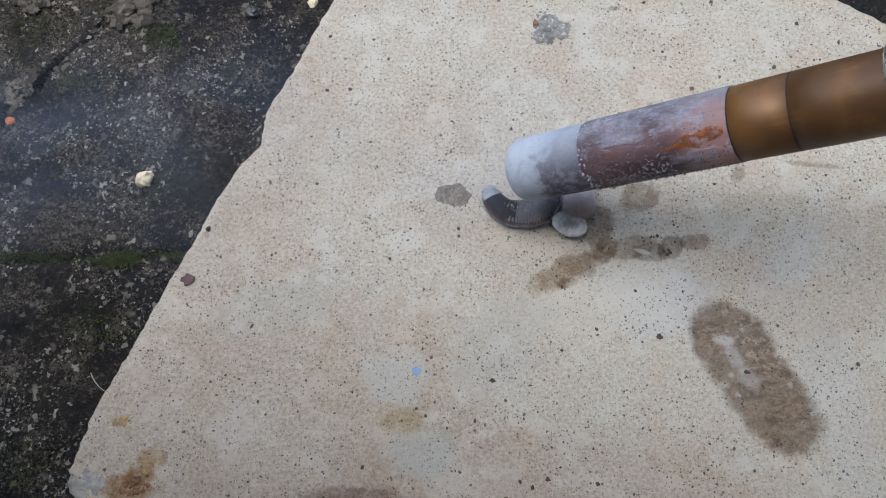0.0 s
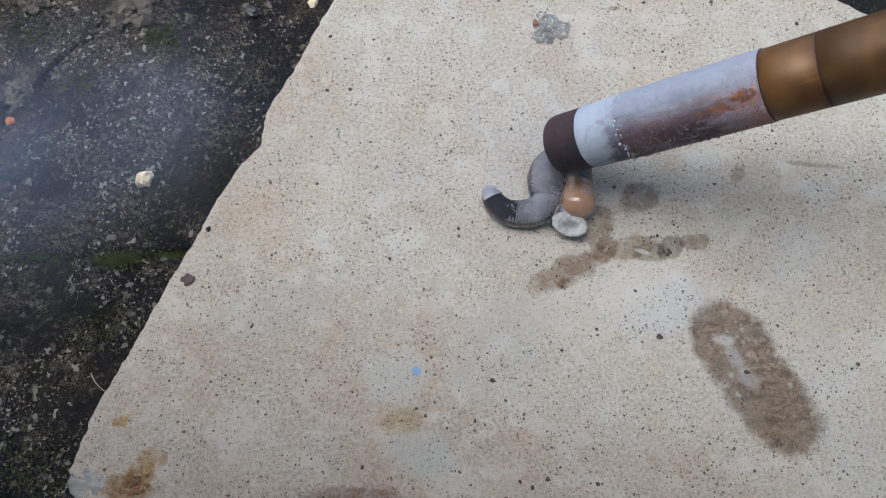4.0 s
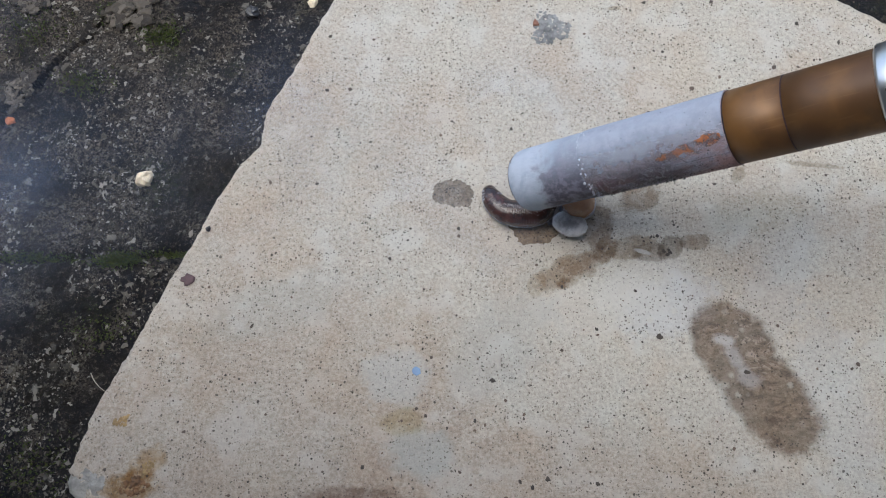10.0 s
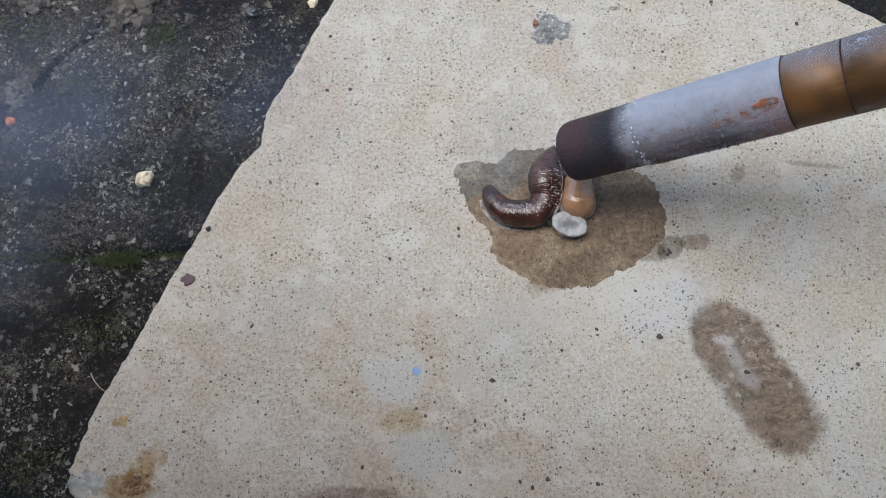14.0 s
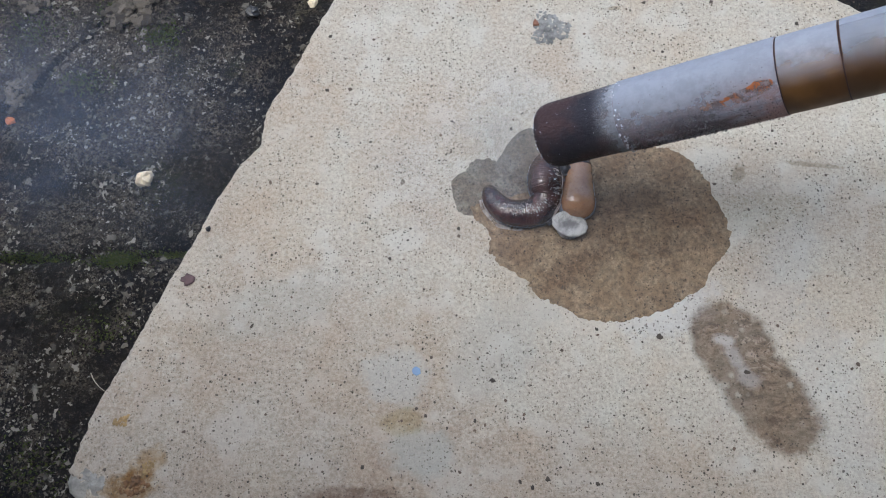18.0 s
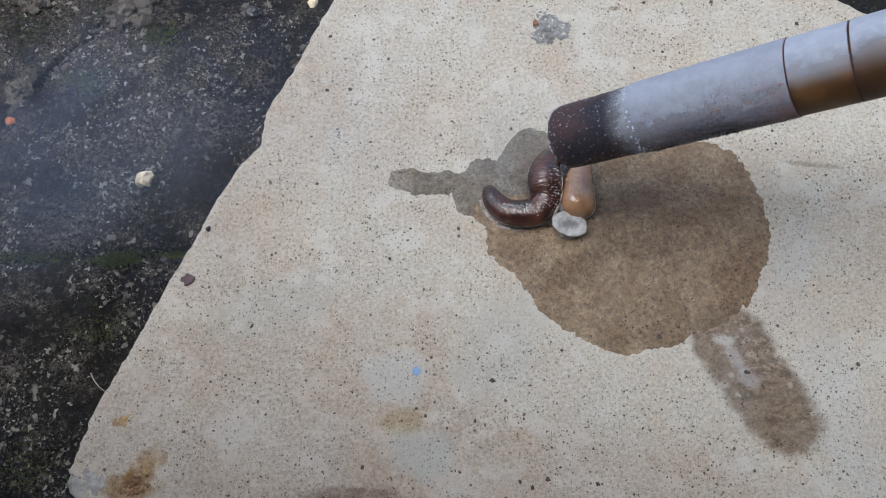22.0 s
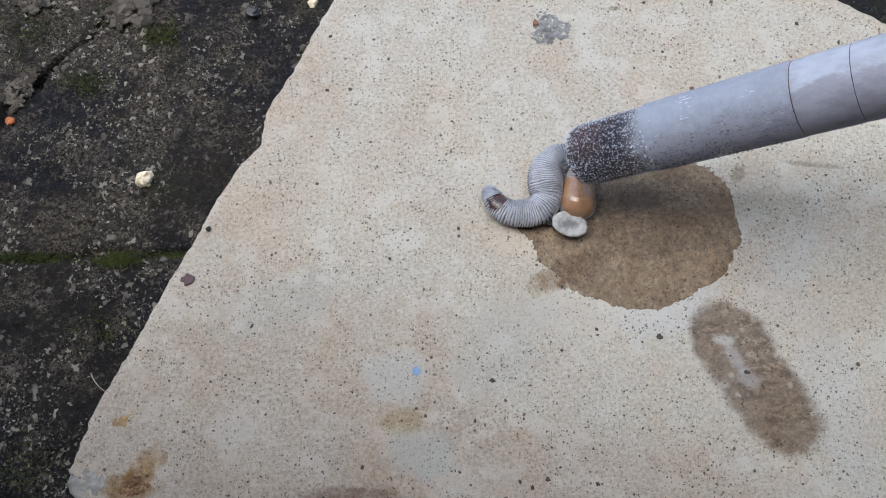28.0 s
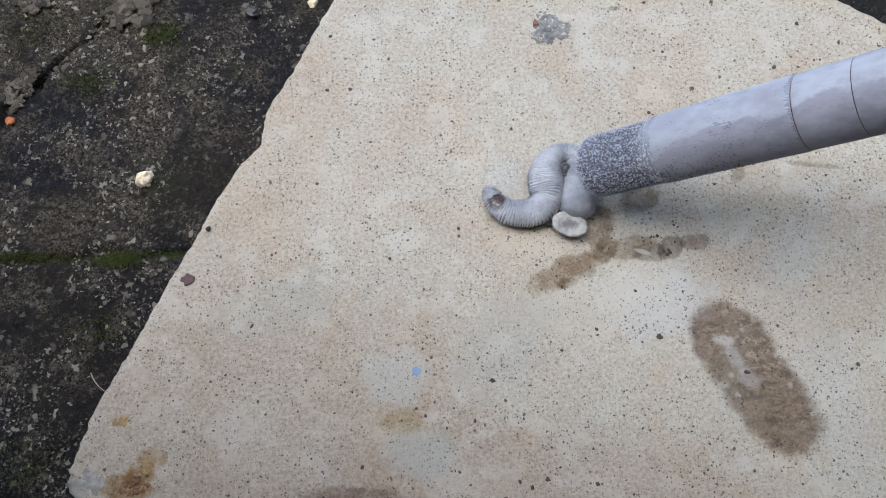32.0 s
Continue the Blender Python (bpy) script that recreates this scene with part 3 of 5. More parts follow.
# unseen slab over the camera, added to darken the slab's near and left parts
def build_sky_blocker():
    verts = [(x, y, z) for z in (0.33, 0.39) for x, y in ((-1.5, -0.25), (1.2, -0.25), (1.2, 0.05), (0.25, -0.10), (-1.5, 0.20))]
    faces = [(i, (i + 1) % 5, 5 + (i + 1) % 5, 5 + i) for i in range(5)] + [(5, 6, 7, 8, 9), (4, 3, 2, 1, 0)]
    ob = new("sky_blocker_top", mesh_of("sky_blocker_top", verts, faces, blocker_grey, False))
    tagged(ob, "plain grey unseen slab added over the camera to block sky", "ledge", kind="structure")


build_sky_blocker()

# ---- the concrete slab ----
CORNERS = ((-120.5, -72), (-41.5, 97.5), (0, 187), (411, -60), (292, -262), (-104, -95))


def slab_outline():
    pts = []
    for k in range(len(CORNERS)):
        a, b = Vector(CORNERS[k]), Vector(CORNERS[(k + 1) % len(CORNERS)])
        n = max(4, int((b - a).length / 1.6))
        out = Vector((-(b - a).y, (b - a).x)).normalized()
        for i in range(n):
            p = a.lerp(b, i / n)
            wob = 0.9 * noise.noise((p.x * 0.05, p.y * 0.05, 1.0)) + 0.5 * noise.noise((p.x * 0.22, p.y * 0.22, 3.0)) + 0.28 * noise.noise((p.x * 0.7, p.y * 0.7, 6.0))
            # two old chips in the long edge
            chip = 3.4 * math.exp(-((p.y - 40) / 6.5) ** 2) - 0.6 * math.exp(-((p.y - 56) / 8.0) ** 2) if k == 0 else 0.0
            pts.append(p + out * (wob - chip * 0.9))
    return pts


def build_slab():
    line = slab_outline()
    n = len(line)
    verts, faces = [], []
    mid = Vector((60.0, -20.0))
    tang = [(line[(i + 4) % n] - line[i - 4]).normalized() for i in range(n)]
    shrink = (0.0, 0.15, 0.3, 0.45, 0.6, 0.72, 0.82, 0.9, 0.95, 0.98)
    for f in shrink:
        for i in range(n):
            p = mid.lerp(line[i] + Vector((tang[i].y, -tang[i].x)) * 2.4, f)
            verts.append((p.x * MM, p.y * MM, 0.0))
    levels = ((2.0, 0.0), (1.1, -0.2), (0.4, -0.8), (0.0, -2.2), (-0.3, -8), (-0.2, -18), (0.1, -28), (0.6, -38))
    for inset, z in levels:
        for i in range(n):
            inward = Vector((tang[i].y, -tang[i].x))
            near = math.exp(-((line[i] - Vector((-118, -76))).length / 16.0) ** 2)
            p = line[i] + inward * (inset + near * (3.0 + z * 0.16))
            rough = 0.0 if z == 0.0 else 0.5 * noise.noise((p.x * 0.5, p.y * 0.5, z * 0.4)) + 0.3 * noise.noise((p.x * 1.3, p.y * 1.3, z))
            if z < -1.0:
                rough *= 1.8
            verts.append(((p.x + inward.x * rough) * MM, (p.y + inward.y * rough) * MM, min(0.0, z - (abs(rough) * 0.3 if z > -3 else 0)) * MM))
    for k in range(len(shrink) + len(levels) - 1):
        for i in range(n):
            j = (i + 1) % n
            faces.append((k * n + j, k * n + i, (k + 1) * n + i, (k + 1) * n + j))
    me = mesh_of("slab", verts, faces, dry_concrete)
    me.materials.append(broken_stone)
    for f in me.polygons:
        if f.center.z < -0.0016:
            f.material_index = 1
    bm = bmesh.new()
    bm.from_mesh(me)
    bmesh.ops.remove_doubles(bm, verts=bm.verts, dist=0.00002)
    bmesh.ops.recalc_face_normals(bm, faces=bm.faces)
    bm.to_mesh(me)
    bm.free()
    for f in me.polygons:
        f.use_smooth = f.center.z < -0.00005
    ob = new("concrete_slab", me)
    tagged(ob, "pale beige concrete slab with stains and a chipped edge on dark paving", "slab")
    return ob


slab = build_slab()
corner_stone = simple("corner_stone", (0.35, 0.335, 0.305), 0.95, 0.4, 260.0, 1.0, 0.0018)
for cx, cy, cz, r, seed in ((-109.6, -75.5, -3.8, 9.8, 91), (-105.0, -86.0, -4.0, 9.8, 92)):
    part("chipped_corner", mesh_of("chipped_corner", *lump(random.Random(seed), r * MM, 0.44, 0.13, 12, 20, (cx * MM, cy * MM, cz * MM)), corner_stone), slab, "pale grey broken corner")

# ---- water that soaks over the slab: shallow domes that rise through its surface ----
def ring_radius(table, angle, level):
    """Reach of a wet area at this level (0 to 1), from rows of (level, reach every 30 degrees)."""
    a = (angle % 360.0) / 30.0
    i = int(a) % 12
    f = a - int(a)
    f = f * f * (3 - 2 * f)
    reach = [row[1][i] * (1 - f) + row[1][(i + 1) % 12] * f for row in table]
    return float(np.interp(level, [row[0] for row in table], reach))


def wet_sheet(name, cx, cy, table, label, size, step=0.9, rag=2.1, skin=None, sort="wet patch"):
    """A dome whose waterline, at the height of the level, has the reach in the table (mm)."""
    levels = [row[0] for row in table]
    count = int(size / step)
    verts, faces = [], []
    for j in range(-count, count + 1):
        for i in range(-count, count + 1):
            x, y = i * step, j * step
            r = math.hypot(x, y)
            ang = math.degrees(math.atan2(y, x))
            wx, wy = (x + cx), (y + cy)
            r += rag * (noise.noise((wx * 0.10, wy * 0.10, 2.0)) + 0.6 * noise.noise((wx * 0.33, wy * 0.33, 5.0)) + 0.45 * noise.noise((wx * 0.9, wy * 0.9, 7.0)))
            reach = [ring_radius(table, ang, q) for q in levels]
            if r <= reach[0]:
                lev = levels[0] - 0.3 * (1 - max(r, 0) / max(reach[0], 0.1))
            elif r >= reach[-1]:
                lev = levels[-1] + (r - reach[-1]) / 12.0
            else:
                lev = float(np.interp(r, reach, levels))
            verts.append((x * MM, y * MM, -WET_RISE * min(lev, 1.8)))
    w = 2 * count + 1
    for j in range(w - 1):
        for i in range(w - 1):
            q = (j * w + i, j * w + i + 1, (j + 1) * w + i + 1, (j + 1) * w + i)
            if min(verts[k][2] for k in q) > -1.5 * WET_RISE:
                faces.append(q)
    ob = new(name, mesh_of(name, verts, faces, skin or wet_concrete))
    tagged(ob, label, sort)
    return ob, cx, cy


WET_RISE = 0.0009     # height between level 0 and level 1
first_wet = wet_sheet("wet_patch", 31.1, 6.2, (
    (0.0, (4, 4, 4, 4, 5, 6, 4, 3, 3, 3, 3, 4)),
    (0.3, (14, 11, 9.4, 9.6, 14, 19, 11.5, 9, 6.6, 7.7, 8.7, 10.6)),
    (0.5, (18, 16.5, 14.5, 14.5, 16, 20, 14.7, 12.3, 10.3, 9.7, 10.6, 13.2)),
    (0.75, (28, 30, 24, 20.5, 20, 24, 15.7, 13.4, 13.1, 16.7, 21, 25)),
    (1.0, (36, 36, 28, 24, 22, 25, 16, 15.2, 15.2, 17.8, 22.7, 30.5))),
    "brown wet stain of meltwater round the frozen worm", 40)
far_wet = wet_sheet("wet_patch", 59, 6.2, (
    (0.0, (4, 5, 6, 5, 5, 6, 6, 5, 4, 3, 3, 4)),
    (0.3, (14, 18, 22, 21, 21, 23, 25, 22, 17, 12.7, 10.8, 11.7)),
    (0.55, (33, 34, 34, 32, 32.5, 36, 44, 35, 28.5, 27, 24.5, 28.5)),
    (0.8, (45, 42, 38.5, 34, 34.5, 38, 45, 36.5, 37, 37.3, 37.7, 40)),
    (1.0, (55, 54.5, 42.5, 35.5, 35.5, 39.5, 45.4, 37.5, 39.5, 41.5, 43.5, 51.5))),
    "broad brown wet stain of meltwater spread over the concrete", 62)
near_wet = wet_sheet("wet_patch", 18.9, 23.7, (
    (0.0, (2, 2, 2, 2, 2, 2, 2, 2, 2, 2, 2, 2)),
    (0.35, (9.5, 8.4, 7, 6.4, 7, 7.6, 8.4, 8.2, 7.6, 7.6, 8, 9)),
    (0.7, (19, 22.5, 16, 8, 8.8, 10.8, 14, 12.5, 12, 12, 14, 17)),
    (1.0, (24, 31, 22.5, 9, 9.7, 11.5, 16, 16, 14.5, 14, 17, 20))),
    "wet stain behind the worm, with the mist's grey painted in", 36, skin=hazed_wet)
spot_wet = wet_sheet("wet_patch", 4, 22, (
    (0.0, (0.5,) * 12), (1.0, (8, 7, 6, 5.5, 6, 7, 8, 7, 6, 5, 6, 7))),
    "small grey-brown damp spot on the concrete beside the worm", 14, skin=damp_concrete)


def build_dust():
    """Hoar frost on the concrete: a very flat uneven cap that rises through the surface."""
    n = Nodes("hoar_dust")
    p = n.node("ShaderNodeTexCoord").outputs["Object"]
    a, b = n.noise(p, 320.0, 6.0, 0.75), n.noise(p, 1500.0, 4.0, 0.7)
    n.done(n.mix(n.ramp(b, 0.4, 0.6), (0.58, 0.59, 0.59), (0.72, 0.73, 0.73)), 0.9, 0.0, n.bump(b, 0.2, 0.0003), 0.3)
    fall = n.ramp(n.math("ADD", n.vec("LENGTH", n.vec("MULTIPLY", p, (1.0, 1.0, 0.0))), n.math("MULTIPLY", n.math("SUBTRACT", a, 0.5), 0.010)), 0.0125, 0.0030, 0.0, 0.32)
    see = n.node("ShaderNodeBsdfTransparent")
    m = n.node("ShaderNodeMixShader", n.math("MULTIPLY", fall, n.ramp(b, 0.3, 0.6, 0.5, 1.0)), see.outputs[0], n.bsdf.outputs[0])
    n.put(n.out.inputs["Surface"], m.outputs[0])
    verts, faces = [(0.0, 0.0, 0.0)], []
    for k in range(1, 17):
        for i in range(40):
            q, a = 14.0 * k / 16, 2 * math.pi * i / 40
            x, y = q * math.cos(a), q * math.sin(a)
            verts.append((x * MM, y * MM, -0.0008 * (q / 12.0) ** 2 + 0.0002 * noise.noise((x * 0.3, y * 0.3, 1.0))))
    for i in range(40):
        faces.append((0, 1 + i, 1 + (i + 1) % 40))
        for k in range(15):
            b0 = 1 + k * 40
            faces.append((b0 + i, b0 + 40 + i, b0 + 40 + (i + 1) % 40, b0 + (i + 1) % 40))
    ob = new("frost_dust", mesh_of("frost_dust", verts, faces, n.m))
    return tagged(ob, "thin white hoar frost dusted on the concrete beside the worm", "frost")


dust = build_dust()

# its grey also has the mist's haze painted in
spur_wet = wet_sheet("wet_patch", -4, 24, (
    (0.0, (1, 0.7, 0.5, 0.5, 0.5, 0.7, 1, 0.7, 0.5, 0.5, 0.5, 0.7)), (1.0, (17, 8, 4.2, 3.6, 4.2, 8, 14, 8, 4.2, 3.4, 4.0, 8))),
    "narrow grey wet tongue reaching out from the wet patch", 22, skin=hazed_wet)

# ---- the earthworm ----
WORM = ((16.7, 22.3, 2.3), (16.3, 19.4, 3.0), (17.8, 15.6, 3.8), (21.6, 12.2, 4.4), (26.8, 11.4, 4.7), (31.9, 12.4, 5.0), (35.0, 16.4, 5.1), (34.9, 21.4, 6.0), (35.2, 26.3, 5.6), (37.2, 30.9, 4.3),
        (40.6, 33.7, 3.4), (44.3, 33.4, 3.5), (46.7, 29.6, 4.2), (46.5, 24.8, 4.7), (46.0, 19.4, 5.3), (45.7, 15.2, 5.75), (45.6, 12.2, 5.3), (45.6, 9.6, 4.3))


def spline(points, per=24):
    out = []
    pts = [points[0]] + list(points) + [points[-1]]
    for k in range(1, len(pts) - 2):
        a, b, c, d = (np.array(pts[k + i]) for i in (-1, 0, 1, 2))
        for i in range(per):
            t = i / per
            out.append(0.5 * ((2 * b) + (c - a) * t + (2 * a - 5 * b + 4 * c - d) * t ** 2 + (3 * b - a - 3 * c + d) * t ** 3))
    out.append(np.array(points[-1], float))
    return out


def worm_line():
    """Even steps along the worm: place, direction, radius, length so far (mm)."""
    raw = spline(WORM)
    s = np.concatenate([[0], np.cumsum([np.linalg.norm((b - a)[:2]) for a, b in zip(raw, raw[1:])])])
    even = np.arange(0, s[-1], 0.12)
    p = np.array([[np.interp(v, s, [q[i] for q in raw]) for i in range(3)] for v in even])
    d = np.gradient(p[:, :2], axis=0)
    d /= np.linalg.norm(d, axis=1)[:, None]
    return even, p, d


WORM_S, WORM_P, WORM_D = worm_line()
RING = 0.74


def worm_rings(i0, i1, grow, lo=-180.0, hi=180.0, seg=40, ridge=0.12, caps=(False, False), taper=0.0, hollow=None):
    """A stretch of ringed skin between two steps of the line; grow lifts it off the body (mm)."""
    verts, faces, rows = [], [], []
    for i in range(i0, i1):
        (x, y, r), (dx, dy), s = WORM_P[i], WORM_D[i], WORM_S[i]
        jog = 0.5 * noise.noise((s * 0.35, 3.0, 0.0))
        end = 1.0
        if caps[0] and i - i0 < 27:
            end = math.sqrt(max(0.02, 1 - ((27 - (i - i0)) / 27.3) ** 2))
        if caps[1] and i1 - i < 23:
            end = math.sqrt(max(0.1, 1 - ((23 - (i1 - i)) / 24) ** 2))
        row = []
        for k in range(seg + 1):
            a = radians(lo + (hi - lo) * k / seg)
            # rings run unevenly round the body: some fade, some fork
            turn = 0.55 * noise.noise((s * 0.25, a * 0.9, 11.0)) + 0.18 * noise.noise((s * 0.9, a * 2.2, 17.0))
            deep = max(0.25, 0.95 + 0.9 * noise.noise((s * 0.7, a * 1.6, 9.0)))
            wave = ridge * deep * (abs(math.sin(math.pi * (s / RING + jog + turn))) ** 0.6 - 0.6)
            q = (r + wave) * end + grow
            if taper:
                q -= taper * (abs(a) / radians(98)) ** 3
            if hollow:
                q -= hollow[0] * (1 + 0.9 * noise.noise((s * 0.7, a * 2.5, 4.0))) * math.exp(-((s - hollow[1]) / hollow[2]) ** 2 - ((math.degrees(a) - hollow[3]) / hollow[4]) ** 2)
            q += 0.14 * noise.noise((x * 0.9 + math.sin(a) * 3, y * 0.9, math.cos(a) * 3))
            side, up = q * math.sin(a), q * math.cos(a) * 0.86
            row.append(len(verts))
            verts.append(((x - dy * side) * MM, (y + dx * side) * MM, (r * 0.84 + up) * MM))
        rows.append(row)
    for a, b in zip(rows, rows[1:]):
        for k in range(seg):
            faces.append((a[k], a[k + 1], b[k + 1], b[k]))
    if hi - lo > 359:
        if caps[0]:
            faces.append(tuple(rows[0][:-1]))
        if caps[1]:
            faces.append(tuple(rows[-1][:-1])[::-1])
    return verts, faces


def step_at(s):
    return int(np.searchsorted(WORM_S, s))


worm = new("earthworm")
tagged(worm, "coiled dark ringed earthworm lying frozen on the concrete slab", "worm")
END = len(WORM_S)
SADDLE = step_at(WORM_S[-1] - 19.0)
part("body", mesh_of("worm_body", *worm_rings(0, SADDLE + 2, 0.0, caps=(True, False)), worm_skin), worm, "glossy dark red-brown ringed skin")
part("saddle", mesh_of("worm_saddle", *worm_rings(SADDLE, END, 0.04, ridge=0.03, caps=(False, True)), worm_saddle), worm, "smooth pinkish tan saddle")


def disc_mesh():
    prof = ((0.01, 0.1), (1.6, 0.15), (3.2, 0.45), (4.6, 0.75), (5.3, 0.8), (5.7, 0.5), (5.6, 0.0), (4.6, -0.5), (0.01, -0.7))
    v, f = lathe([(r * MM, z * MM) for r, z in prof], 40)
    out = []
    for x, y, z in v:
        w = 1 + 0.05 * noise.noise((x * 500, y * 500, 1.0)) + 0.04 * noise.noise((x * 1500, y * 1500, 2.0))
        out.append((x * w * 1.08, y * w * 0.74, z + 0.00022 * noise.noise((x * 420, y * 420, 3.0)) + 0.0001 * noise.noise((x * 1300, y * 1300, 5.0))))
    return mesh_of("end_disc", out, f, worm_disc)


disc = part("end_disc", disc_mesh(), worm, "pale grey flat oval disc")
rng = random.Random(61)
part("frost_fringe", mesh_of("frost_fringe", *gather([lump(rng, rng.uniform(0.08, 0.22) * MM, 1.0, 0.3, 3, 6, (
    rng.uniform(5.0, 5.6) * math.cos(k * 0.075) * MM, rng.uniform(3.8, 4.2) * math.sin(k * 0.075) * MM, rng.uniform(0.1, 0.8) * MM)) for k in range(84)]), worm_disc), disc, "frosty crumbs on the rim")
disc.matrix_basis = pose(0.0425, 0.0073, 0.0046, 6, 6, 0) @ pose(0, 0, 0, 0, 0, -13)


def loop_mesh(r, thick):
    """A slime bubble: a ring with a thin film across it."""
    verts, faces = [], []
    for i in range(24):
        a = 2 * math.pi * i / 24
        w = r * (1 + 0.12 * noise.noise((math.cos(a) * 2, math.sin(a) * 2, r)))
        for k in range(8):
            b = 2 * math.pi * k / 8
            q = w + thick * math.cos(b)
            verts.append((q * math.cos(a) * MM, q * math.sin(a) * MM * 1.15, thick * math.sin(b) * MM))
            faces.append((i * 8 + k, i * 8 + (k + 1) % 8, (i + 1) % 24 * 8 + (k + 1) % 8, (i + 1) % 24 * 8 + k))
    verts.append((0.0, 0.0, -thick * 1.2 * MM))
    for i in range(24):
        faces.append((i * 8 + 4, (i + 1) % 24 * 8 + 4, len(verts) - 1))
    return mesh_of("bubble_ring", verts, faces, worm_rime)


for x, y, z, r, tilt in ((41.8, 26.4, 6.4, 1.7, 20), (36.1, 8.6, 3.4, 0.85, 30)):
    part("bubble_ring", loop_mesh(r, r * 0.22), worm, "small frozen ring of slime").matrix_basis = pose(x * MM, y * MM, z * MM, tilt, 0, 20)


def skin_point(s, angle, lift):
    """A place on the worm's back: length along it, angle from its top, lift off the skin (mm)."""
    i = min(step_at(s), END - 1)
    (x, y, r), (dx, dy) = WORM_P[i], WORM_D[i]
    a = radians(angle)
    q = r + lift
    return np.array((x - dy * q * math.sin(a), y + dx * q * math.sin(a), r * 0.84 + q * 0.86 * math.cos(a)))


def thread(points, r, seg=6):
    """A thin strand through the points (mm)."""
    verts, faces = [], []
    for i, p in enumerate(points):
        d = Vector(points[min(i + 1, len(points) - 1)] - points[max(i - 1, 0)]).normalized()
        side = d.cross(Vector((0, 0, 1))).normalized()
        up = side.cross(d)
        q = r * (0.35 if i in (0, len(points) - 1) else 1.0)
        for k in range(seg):
            a = 2 * math.pi * k / seg
            verts.append((Vector(p) + side * q * math.cos(a) + up * q * math.sin(a)) * MM)
    for i in range(len(points) - 1):
        for k in range(seg):
            faces.append((i * seg + k, i * seg + (k + 1) % seg, (i + 1) * seg + (k + 1) % seg, (i + 1) * seg + k))
    return verts, faces


def build_flecks():
    """White flecks that stand in for wet glints on the rings, and a pale slime seam along the inner side."""
    rng = random.Random(71)
    pieces = []
    for _ in range(360):
        s = rng.uniform(10.5, 20.0) if rng.random() < 0.4 else rng.uniform(20.0, 39.0)
        mid = float(np.interp(s, (8, 17, 22, 27, 40), (12, 12, 0, -26, -42)))
        a = max(-70.0, rng.gauss(mid, 7.0 if s < 17 else 17.0))
        s = RING * (round(s / RING) + rng.uniform(-0.2, 0.2))
        span = rng.uniform(1.0, 5.0)
        line = [skin_point(s + 0.2 * rng.uniform(-1, 1), a + span * (k / 3 - 0.5) * 2, -0.03) for k in range(4)]
        pieces.append(thread(line, rng.uniform(0.04, 0.12)))
    part("glint_fleck", mesh_of("glint_fleck", *gather(pieces), slime_glint_white), worm, "white flecks that stand in for wet glints between the rings")
    seam = [skin_point(25.0 + 15.0 * k / 40, -66 + 7 * noise.noise((k * 0.3, 1.0, 2.0)), 0.0) for k in range(41)]
    more = [skin_point(24.5 + 4.0 * k / 20, -80 + 6 * noise.noise((k * 0.4, 4.0, 2.0)), 0.1) for k in range(21)]
    part("slime_seam", mesh_of("slime_seam", *gather([thread(seam, 0.17), thread(more, 0.3)]), slime_glint_white), worm, "pale strand of slime along the inner side")
    threads = [thread([np.array(p) for p in line], 0.16) for line in (
        ((36.9, 9.2, 3.4), (37.6, 9.6, 3.9), (38.2, 9.4, 4.6)), ((37.0, 8.2, 3.4), (37.8, 8.4, 4.0), (38.0, 8.6, 4.4)), ((37.5, 11.6, 4.0), (38.1, 10.8, 4.6), (39.2, 10.2, 5.0)))]
    part("slime_thread", mesh_of("slime_thread", *gather(threads), worm_frost), worm, "thin white slime thread to the disc")


build_flecks()

# rime grows out of the worm's skin in stretches; the head keeps a white cap of it
RIME = []
LAST = WORM_S[-1]


def rime(a, b, white, on_saddle=False, hollow=None):
    grow, ridge, drop = (0.22, 0.55, 0.0 if on_saddle else 0.4) if white else (0.10, 0.26, 0.5)
    edge = 102 if white else 98
    v, f = worm_rings(step_at(a), step_at(b), grow + 0.24 * on_saddle, -edge, edge, 36, 0.02 if on_saddle else ridge, taper=drop, caps=(a < 1, on_saddle), hollow=hollow)
    skin = worm_frost if white else saddle_rime if on_saddle else worm_rime
    ob = part("frost" if white else "rime", mesh_of("rime", v, f, skin), worm, "white frost on the ringed skin" if white else "dull grey rime on the ringed skin")
    RIME.append((ob, on_saddle, white))


chilled_skin = worm_material("chilled_worm_skin", (0.006, 0.005, 0.006), (0.013, 0.011, 0.013), 0.55, 0.12)
dark_hollow = part("chilled_skin", mesh_of("chilled_skin", *worm_rings(step_at(3.0), step_at(17.0), 0.05, -98, 98, 36, 0.16, taper=0.4), chilled_skin), worm, "charcoal black bare skin left free of rime")
rime(0.1, LAST - 13.2, False, hollow=(1.3, 8.2, 4.2, 8, 46))
rime(0.1, LAST - 13.2, True, hollow=(1.0, 7.6, 2.5, 2, 40))
rime(4.4, 11.0, False, hollow=(1.1, 7.4, 1.7, 4, 24))
RIME[-1] = (*RIME[-1][:2], True)
rime(0.1, 5.4, True)
RIME[-1] = (*RIME[-1][:2], False)
rime(LAST - 13.8, LAST + 0.6, False, True)
rime(LAST - 13.8, LAST + 1.0, True, True)

